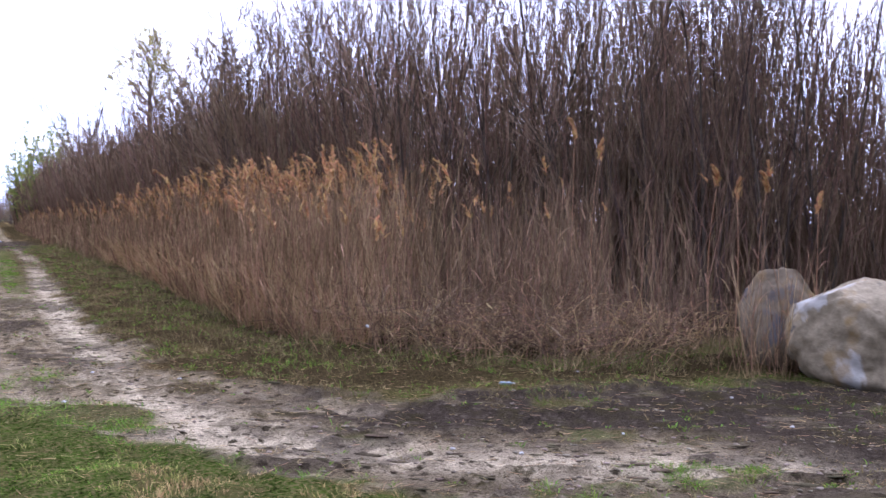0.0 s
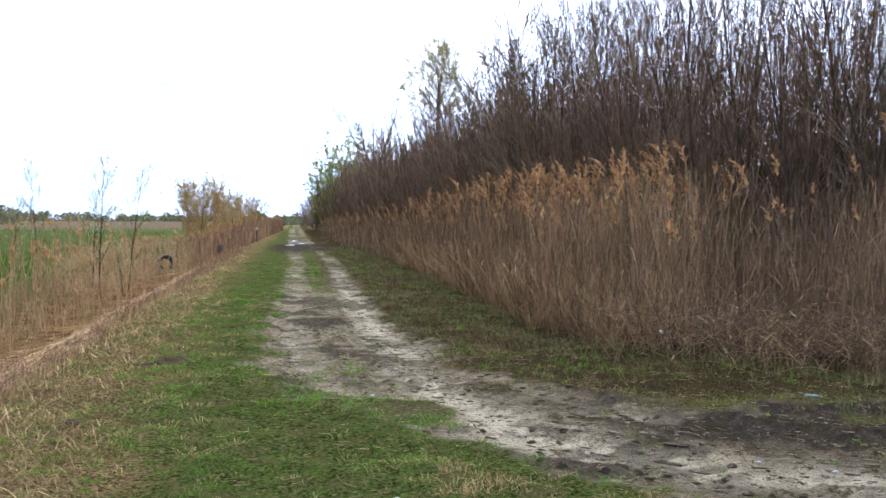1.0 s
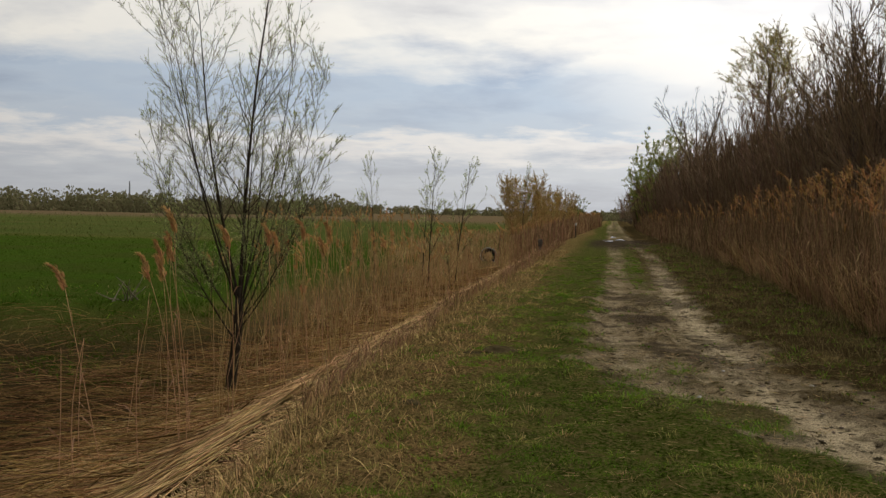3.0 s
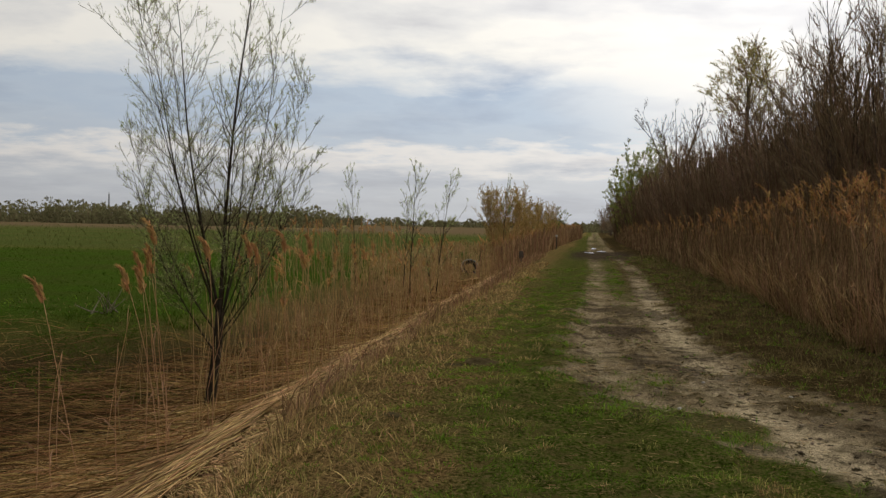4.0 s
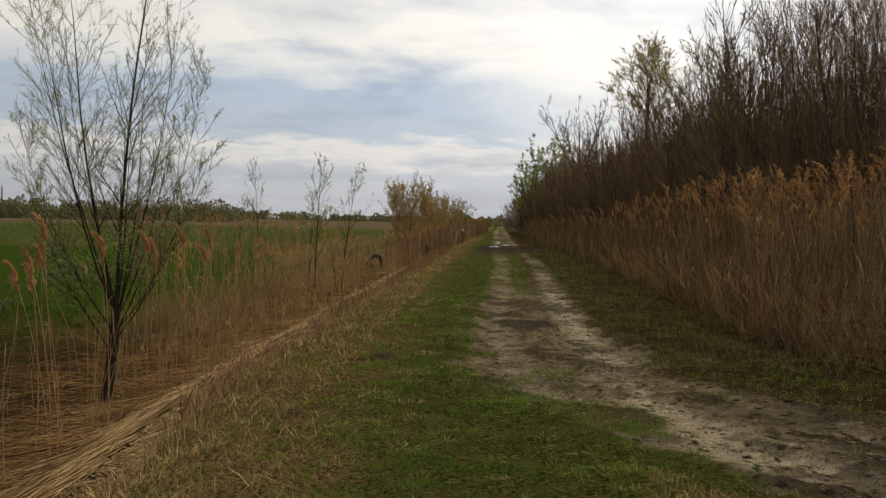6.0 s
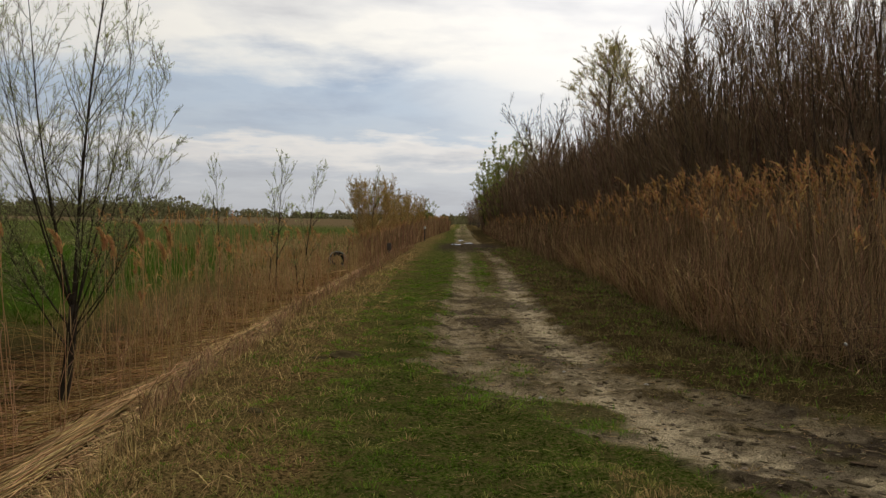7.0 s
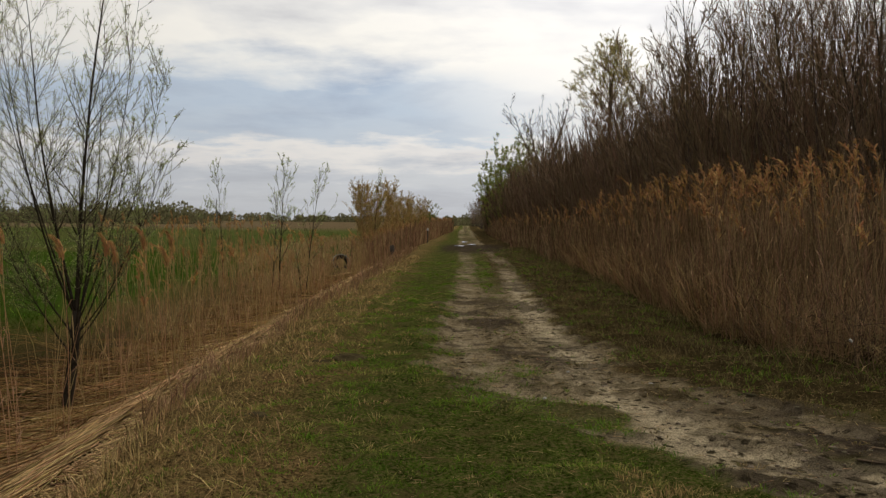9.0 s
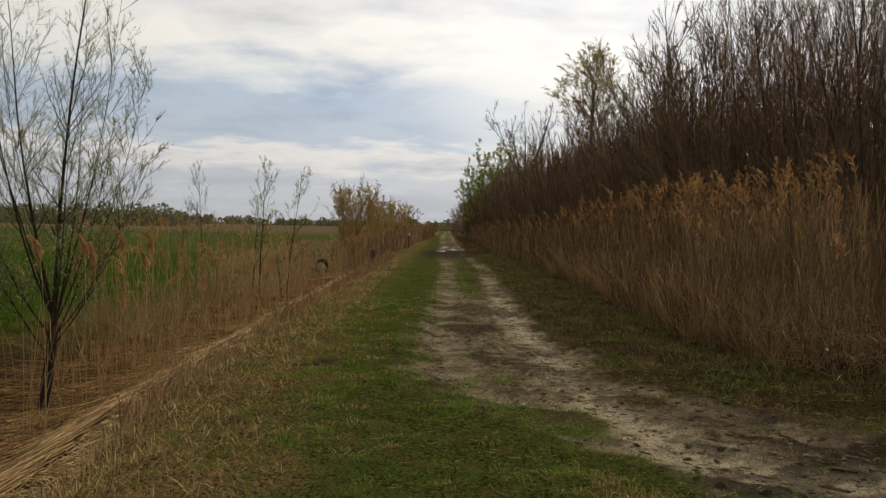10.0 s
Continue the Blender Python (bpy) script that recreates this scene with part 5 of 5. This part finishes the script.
    tagged(solid("pale_straws", [bows(base, tip, rng.normal(size=(n, 3)) * 0.01, r, r * 0.7, 2)], reed_stem_pale), "broken pale straws strewn over the bare earth", "straw", kind="stuff")
    tagged(solid("straw_litter", straws, verge_mat), "short dead straws scattered over the turf", "straw", kind="stuff")
    # tall dead and green growth between the track and the reeds
    for n, store, tallest, deep in ((15000, mixed, 0.40, 2.4), (5200, green, 0.24, 1.6)):
        u = s_at[9] - (s_at[9] - s_at[1]) * rng.random(n) ** 1.6
        x, y, nx, ny, _ = along_line(FRONT, u)
        off = rng.random(n) ** 1.6 * deep * (1 - 0.55 * smooth(14, 9, y)) - 0.5
        x, y = x - nx * off, y - ny * off
        clump = 0.35 + 1.5 * np.maximum(0, fbm(x, y, 1.1, 3, 61.0) + 0.2)
        m = land(x, y)[1]
        keep = (rng.random(n) > m["dirt"] * 1.05) & (rng.random(n) > m["damp"])
        if store is green:
            keep &= (y < 12.5) | (rng.random(n) < 0.35)
        store.append(blades(x[keep], y[keep], (tallest * clump * rng.uniform(0.4, 1.1, n) * (1 - 0.25 * np.clip(off, 0, 2)))[keep], (0.0033 * (1 + y / 14))[keep], 0.32))
    # fine mixed growth all over the verge below the reeds
    n = 6600
    u = s_at[9] - (s_at[9] - s_at[1]) * rng.random(n) ** 1.8
    x, y, nx, ny, _ = along_line(FRONT, u)
    off = 3.0 * rng.random(n) - 0.4
    x, y = x - nx * off, y - ny * off
    m = land(x, y)[1]
    clump = fbm(x, y, 1.4, 3, 83.0)
    keep = (rng.random(n) > m["dirt"] * 1.05) & (rng.random(n) > 0.6 * m["damp"]) & (rng.random(n) < 0.75 + 1.5 * clump)
    is_dead = rng.random(n) < 0.62 - 0.9 * clump
    tall = rng.uniform(0.04, 0.12, n) + 0.16 * np.maximum(0, clump)
    for store, pick in ((green, keep & ~is_dead), (mixed, keep & is_dead)):
        store.append(tufts(x[pick], y[pick], tall[pick], 0.05 + 0.4 * tall[pick], 6, 0.0026 * (1 + y[pick] / 11)))
    # bank and ditch weeds
    n = 7000
    x, y = rng.uniform(-3.7, -1.9, n), 4.3 + 41 * rng.random(n) ** 1.6
    dead.append(blades(x + ditch_line(y), y, rng.uniform(0.06, 0.22, n), 0.004 * (1 + y / 12), 0.6))
    # short upright stubble along the foot of the straw
    n = 2200
    y = 4.5 + 45 * rng.random(n) ** 1.4
    x = -3.08 + ditch_line(y) + rng.normal(size=n) * 0.16
    dead.append(blades(x, y, rng.uniform(0.06, 0.32, n) * (0.6 + 0.9 * np.maximum(0, 0.5 + fbm(y, x, 0.8, 2, 33.0))), 0.0042 * (1 + y / 14), 0.15))
    n = 2400
    x, y = rng.uniform(-14, -5.2, n), 9 + 14 * rng.random(n)
    pick = fbm(x, y, 0.7, 3, 71.0) > 0.10
    green.append(blades(x[pick], y[pick], rng.uniform(0.06, 0.2, pick.sum()), 0.008 * (1 + y[pick] / 20), 0.7))
    mixed.append(blades(x[~pick], y[~pick], rng.uniform(0.06, 0.2, (~pick).sum()), 0.006 * (1 + y[~pick] / 20), 0.8))
    tagged(solid("verge_grass", mixed, verge_mat), "fine brownish grass on the verge below the reeds", "grass", kind="stuff")
    tagged(solid("yellowing_grass", olive, olive_mat), "yellowing tufts of grass on the verge", "grass", kind="stuff")
    n = 1500
    x, y = rng.uniform(-17, -6.2, n), rng.uniform(13.0, 20.0, n)
    pick = fbm(x, y, 0.8, 3, 45.0) > -0.05
    x, y = x[pick], y[pick]
    tall = rng.uniform(0.06, 0.2, len(x))
    tagged(solid("bank_weeds", [tufts(x, y, tall, tall * 1.5, 10, 0.007 * (1 + y / 20))], crop_mat), "dark green weeds on the far bank of the ditch", "weeds", kind="stuff")
    tagged(solid("green_grass", green, green_mat), "short fresh green grass on the verges", "grass", kind="stuff")
    tagged(solid("dry_grass", dead, dry_mat), "dead tawny grass on the verges and banks", "grass", kind="stuff")
    x, y = -9.5 - 45 * rng.random(12000), 18.8 + 45 * rng.random(12000) ** 1.5
    tagged(solid("young_crop", [blades(x, y, rng.uniform(0.06, 0.14, len(x)), 0.012 * (1 + y / 18), 0.6)], crop_mat), "low dense green crop covering the field", "crop", kind="stuff")


grass_cover()

# ---------------------------------------------------------------- boulders and small things


def ball(level):
    bm = bmesh.new()
    bmesh.ops.create_icosphere(bm, subdivisions=level, radius=1.0)
    return bm


def boulder(name, label, mat, size, seed, cuts, level=5, rough=0.05, lumps=0.10):
    """A rock: a ball with flat faces knocked off, then worn and pitted."""
    bm = ball(level)
    for v in bm.verts:
        p = v.co.copy()
        for nrm, reach in cuts:
            nv = Vector(nrm).normalized()
            far = p.dot(nv) - reach
            if far > 0:
                p -= nv * far * 0.97
        q = p + Vector((seed, seed * 0.7, 0))
        p += p.normalized() * (lumps * noise.fractal(q * 1.3, 1.0, 2.0, 3) + rough * noise.fractal(q * 4.5, 0.8, 2.1, 5))
        ridge = abs(noise.noise(q * 2.2))
        p -= p.normalized() * 0.05 * max(0, 0.12 - ridge) / 0.12
        v.co = Vector((p.x * size[0], p.y * size[1], p.z * size[2]))
    low_z = min(v.co.z for v in bm.verts)
    for v in bm.verts:
        v.co.z -= low_z
    for f in bm.faces:
        f.smooth = True
    me = bpy.data.meshes.new(name)
    bm.to_mesh(me)
    bm.free()
    me.materials.append(mat)
    return tagged(new(name, me), label, "boulder")


rock = boulder("boulder", "large pale grey boulder with white and rusty stains", stone_mat, (1.0, 0.88, 0.74), 3.1,
               [((-0.55, -0.8, 0.05), 0.76), ((0.25, -0.95, 0.1), 0.70), ((0.1, -0.55, 0.83), 0.70), ((0.1, 0.15, 1), 0.80), ((0.9, -0.3, 0.2), 0.85), ((-0.6, 0.1, 0.8), 0.82)], 5, 0.03, 0.05)
rock.matrix_basis = pose(8.66, 7.5, -0.29, 0, 6, -40)
rock2 = boulder("boulder", "smaller tan boulder half hidden in reeds", tan_stone, (0.56, 0.55, 0.68), 7.7, [((-0.75, -0.2, 0.55), 0.52), ((0.75, -0.3, 0.5), 0.55), ((-0.2, -0.95, 0.35), 0.6), ((0.1, 0.2, 1), 0.92), ((-0.9, -0.4, 0.0), 0.8)], 4)
rock2.matrix_basis = pose(8.52, 8.65, -0.15, 0, -4, 15)


def clods():
    """Crumbs of earth and small stones on the track."""
    bm = ball(1)
    unit_v = np.array([v.co[:] for v in bm.verts])
    unit_f = np.array([[v.index for v in f.verts] for f in bm.faces])
    bm.free()
    n = 6500
    x, y = rng.uniform(-1.2, 9.0, n), 4.3 + 16 * rng.random(n) ** 1.7
    z, m, _, _ = land(x, y)
    keep = rng.random(n) < m["dirt"]
    x, y, z = x[keep], y[keep], z[keep]
    n = len(x)
    size = 0.005 + 0.018 * rng.random(n) ** 3.0
    sc = np.stack([rng.uniform(0.8, 1.6, n), rng.uniform(0.8, 1.6, n), rng.uniform(0.25, 0.55, n)], -1) * size[:, None]
    v = unit_v[None] * sc[:, None] * rng.uniform(0.75, 1.2, (n, len(unit_v), 1)) + np.stack([x, y, z + 0.3 * size], -1)[:, None]
    f = unit_f[None] + (np.arange(n) * len(unit_v))[:, None, None]
    # flat dark lumps of trodden mud, drawn out along the ruts
    n = 2200
    px, py = rng.uniform(-1.0, 8.5, n), 4.5 + 15 * rng.random(n) ** 1.4
    pz, m, d, w = land(px, py)
    keep = (m["dirt"] > 0.55) & (fbm(px, py, 1.2, 2, 15.0) > -0.12)
    px, py, pz = px[keep], py[keep], pz[keep]
    n = len(px)
    k = np.array([np.argmin((CL[:, 0] - a) ** 2 + (CL[:, 1] - b) ** 2) for a, b in zip(px, py)])
    big = (0.008 + 0.038 * rng.random(n) ** 3.0)[:, None, None]
    lump = unit_v[None] * rng.uniform(0.7, 1.25, (n, len(unit_v), 1)) * big
    along, across = TAN[k][:, None], np.stack([-TAN[k, 1], TAN[k, 0]], -1)[:, None]
    flat = along * lump[..., :1] * rng.uniform(1.2, 2.6, (n, 1, 1)) + across * lump[..., 1:2]
    dark_v = np.concatenate([flat + np.stack([px, py], -1)[:, None], lump[..., 2:] * 0.18 + (pz + 0.002)[:, None, None]], -1)
    dark_f = unit_f[None] + (np.arange(n) * len(unit_v))[:, None, None]
    tagged(solid("mud_lumps", [(dark_v.reshape(-1, 3), [dark_f.reshape(-1, 3)])], mud_mat), "dark trodden lumps of mud on the pale track", "earth", kind="stuff")
    tagged(solid("earth_clods", [(v.reshape(-1, 3), [f.reshape(-1, 3)])], clod_mat), "crumbs of pale earth and small stones on the track", "earth", kind="stuff")


clods()


def scrap(x, y, size, seed):
    """A small bleached scrap lying on the ground."""
    bm = ball(2)
    for v in bm.verts:
        p = v.co * (1 + 0.35 * noise.noise(v.co * 1.7 + Vector((seed, 0, 0))))
        v.co = Vector((p.x * size, p.y * size * 0.7, p.z * size * 0.5))
    me = bpy.data.meshes.new("pale_scrap")
    bm.to_mesh(me)
    bm.free()
    me.materials.append(pale_mat)
    ob = tagged(new("pale_scrap", me), "small bleached white scrap lying on the earth", "scrap", group="scraps on the ground")
    ob.matrix_basis = pose(x, y, float(height([x], [y])[0]) + size * 0.25, 0, 0, seed * 50)
    return ob


for i, (x, y, size) in enumerate([(0.74, 9.3, 0.026), (-2.75, 7.3, 0.02), (3.2, 6.3, 0.022), (3.6, 6.0, 0.022), (4.6, 6.2, 0.018), (6.1, 6.0, 0.02), (1.9, 10.2, 0.022), (1.1, 10.7, 0.02), (6.4, 7.1, 0.02), (5.9, 9.0, 0.02), (0.62, 5.7, 0.022), (2.6, 5.1, 0.02)]):
    scrap(x, y, size, i + 1.0)

caught = scrap(3.92, 10.15, 0.028, 14.0)
caught.matrix_basis = pose(3.92, 10.15, 0.47, 70, 20, 30)
tagged(caught, "crumpled white plastic scrap caught among the reed stems")


def bottle():
    """A crushed plastic bottle lying at the edge of the grass."""
    root = new("plastic_bottle")
    prof = [(-0.105, 0.012), (-0.10, 0.032), (-0.05, 0.034), (0.0, 0.030), (0.05, 0.034), (0.075, 0.026), (0.095, 0.013), (0.12, 0.012)]
    pts = np.array([[(px, 0, 0) for px, _ in prof]])
    v, f = tubes(pts, np.array([[r for _, r in prof]]), 12)
    v[:, 2] *= 0.8
    solid("bottle_body", [(v, f)], bottle_mat, root, True)
    solid("cap", [tubes(np.array([[(0.118, 0, 0), (0.128, 0, 0), (0.138, 0, 0)]]), np.array([[0.015, 0.0155, 0.015]]), 12)], pale_mat, root, True)
    root.matrix_basis = pose(4.78, 8.5, float(height([4.78], [8.5])[0]) + 0.03, 0, 0, -25) @ Matrix.Scale(0.62, 4)
    tagged(root, "crushed bluish plastic bottle lying in the grass", "bottle")


bottle()


def mound(x, y, size, seed):
    """A low heap of turned-up earth in the grass."""
    bm = ball(3)
    for v in bm.verts:
        p = v.co * (1 + 0.22 * noise.noise(v.co * 2.1 + Vector((seed, 0, 0))) + 0.12 * noise.noise(v.co * 6.0 + Vector((0, seed, 0))))
        v.co = Vector((p.x * size, p.y * size * 0.8, p.z * size * 0.34))
    me = bpy.data.meshes.new("earth_mound")
    bm.to_mesh(me)
    bm.free()
    me.materials.append(dark_earth)
    ob = tagged(new("earth_mound", me), "small dark mound of bare earth in the grass", "mound", group="mounds in the grass")
    ob.matrix_basis = pose(x, y, float(height([x], [y])[0]) - size * 0.05, 0, 0, seed * 40)


for i, (x, y, size) in enumerate([(-1.76, 8.1, 0.12), (-1.38, 11.7, 0.3), (-1.68, 11.45, 0.13)]):
    mound(x, y, size, i + 2.0)


def dead_branches():
    """A small heap of bleached dead branches."""
    g = np.random.default_rng(77)
    root = new("branch_heap")
    for i in range(11):
        a = g.uniform(0, 6.3)
        base = np.array([[g.normal() * 0.22, g.normal() * 0.15, 0.02]])
        heading = np.array([[np.cos(a) * 0.8, np.sin(a) * 0.5, g.uniform(0.15, 0.9)]])
        line = grow(g, base, heading, [g.uniform(0.45, 0.95)], 5, 0.12, 0.0)
        line[..., 2] = np.maximum(line[..., 2], 0.02)
        solid("branch", [tubes(line, np.linspace(0.022, 0.008, 5)[None], 5)], dead_wood, root)
    tagged(root, "small heap of bleached dead branches at the field edge", "branches")
    settle(root, -10.2, 19.6, 0, 0.78, 0.0)


dead_branches()


def marker_posts():
    post = new("marker_post")
    solid("pole", [tubes(np.array([[(0, 0, -0.2), (0, 0, 0.3), (0.005, 0, 0.62)]]), np.array([[0.05, 0.048, 0.045]]), 8)], post_mat, post)
    solid("head", [tubes(np.array([[(0, 0, 0.55), (0, 0, 0.6), (0, 0, 0.92), (0, 0, 0.95)]]), np.array([[0.10, 0.125, 0.125, 0.10]]), 8)], post_mat, post)
    tagged(post, "short dark wooden marker post with a thick head", "post")
    settle(post, -3.3, 45, 0, 0.8)
    rod = new("marker_post")
    solid("pole", [tubes(np.array([[(0, 0, -0.2), (0, 0, 0.5), (0, 0, 0.98)]]), np.array([[0.05, 0.045, 0.04]]), 8)], post_mat, rod)
    solid("cap", [tubes(np.array([[(0, 0, 0.96), (0, 0, 1.0), (0, 0, 1.12), (0, 0, 1.15)]]), np.array([[0.07, 0.085, 0.085, 0.05]]), 8)], pale_mat, rod)
    tagged(rod, "thin dark marker post with a white cap", "post")
    settle(rod, -2.95, 78, 0, 1.0)


marker_posts()


def old_tyre():
    """A large tyre leaning in the ditch reeds, its upper edge caught by the light."""
    def ring(big, small, flat, n=28, k=9):
        a, b = np.arange(n) * 2 * math.pi / n, np.arange(k) * 2 * math.pi / k
        v = np.stack([((big + small * np.cos(b)[None]) * np.cos(a)[:, None]), ((big + small * np.cos(b)[None]) * np.sin(a)[:, None]), np.repeat(flat * np.sin(b)[None], n, 0)], -1)
        i = np.arange(n * k).reshape(n, k)
        j, l = np.roll(i, -1, 0), np.roll(i, -1, 1)
        return v.reshape(-1, 3), [np.stack([i, j, np.roll(j, -1, 1), l], -1).reshape(-1, 4)]
    root = new("old_tyre")
    solid("tread", [ring(0.52, 0.16, 0.17)], rubber, root, True)
    solid("rim", [ring(0.60, 0.03, 0.05)], concrete, root, True).location = (0, 0, 0.17)
    tagged(root, "large old black tyre with a pale rim leaning in reeds", "tyre")
    z = float(height([-6.9], [55.5])[0])
    root.matrix_basis = pose(-6.9, 55.5, z + 0.25, 62, 0, 15) @ Matrix.Scale(0.78, 4)


old_tyre()


def puddles():
    g = np.random.default_rng(17)
    for x, y, lx, ly in [(-0.35, 65.0, 0.30, 1.2), (0.45, 70, 0.32, 1.6), (-0.1, 79, 0.2, 2.6)]:
        a = np.arange(28) * 2 * math.pi / 28
        r = 1 + 0.25 * np.sin(a * 3 + g.uniform(0, 6)) + 0.12 * np.sin(a * 7 + g.uniform(0, 6))
        zz = float(np.max(height(x + np.cos(a) * r * lx, y + np.sin(a) * r * ly))) + 0.006
        rim = np.stack([x + np.cos(a) * r * lx, y + np.sin(a) * r * ly, np.full(28, zz)], -1)
        inner = rim.copy()
        inner[:, 2] -= 0.05
        v = np.concatenate([rim, inner])
        i = np.arange(28)
        ob = solid("puddle", [(v, [i[None], np.stack([i, i + 28, (i + 1) % 28 + 28, (i + 1) % 28], -1)])], water_mat)
        tagged(ob, "shallow muddy puddle in a rut reflecting the sky", "puddle", group="puddles in the ruts", kind="structure")


puddles()


def masts():
    for x, y, tall in [(-178, 352, 11.2), (-198, 800, 17)]:
        root = new("mast")
        s = tall / 11.2
        solid("shaft", [tubes(np.array([[(0, 0, -0.5), (0, 0, tall * 0.6), (0, 0, tall * 0.93)]]), np.array([[0.3, 0.28, 0.25]]) * s, 6)], mast_mat, root)
        solid("antenna", [tubes(np.array([[(0, 0, tall * 0.92), (0, 0, tall)]]), np.array([[0.22, 0.15]]) * s, 6)], mast_mat, root)
        tagged(root, "slim grey mast above the distant trees", "mast")
        root.matrix_basis = pose(x, y, 0)


masts()
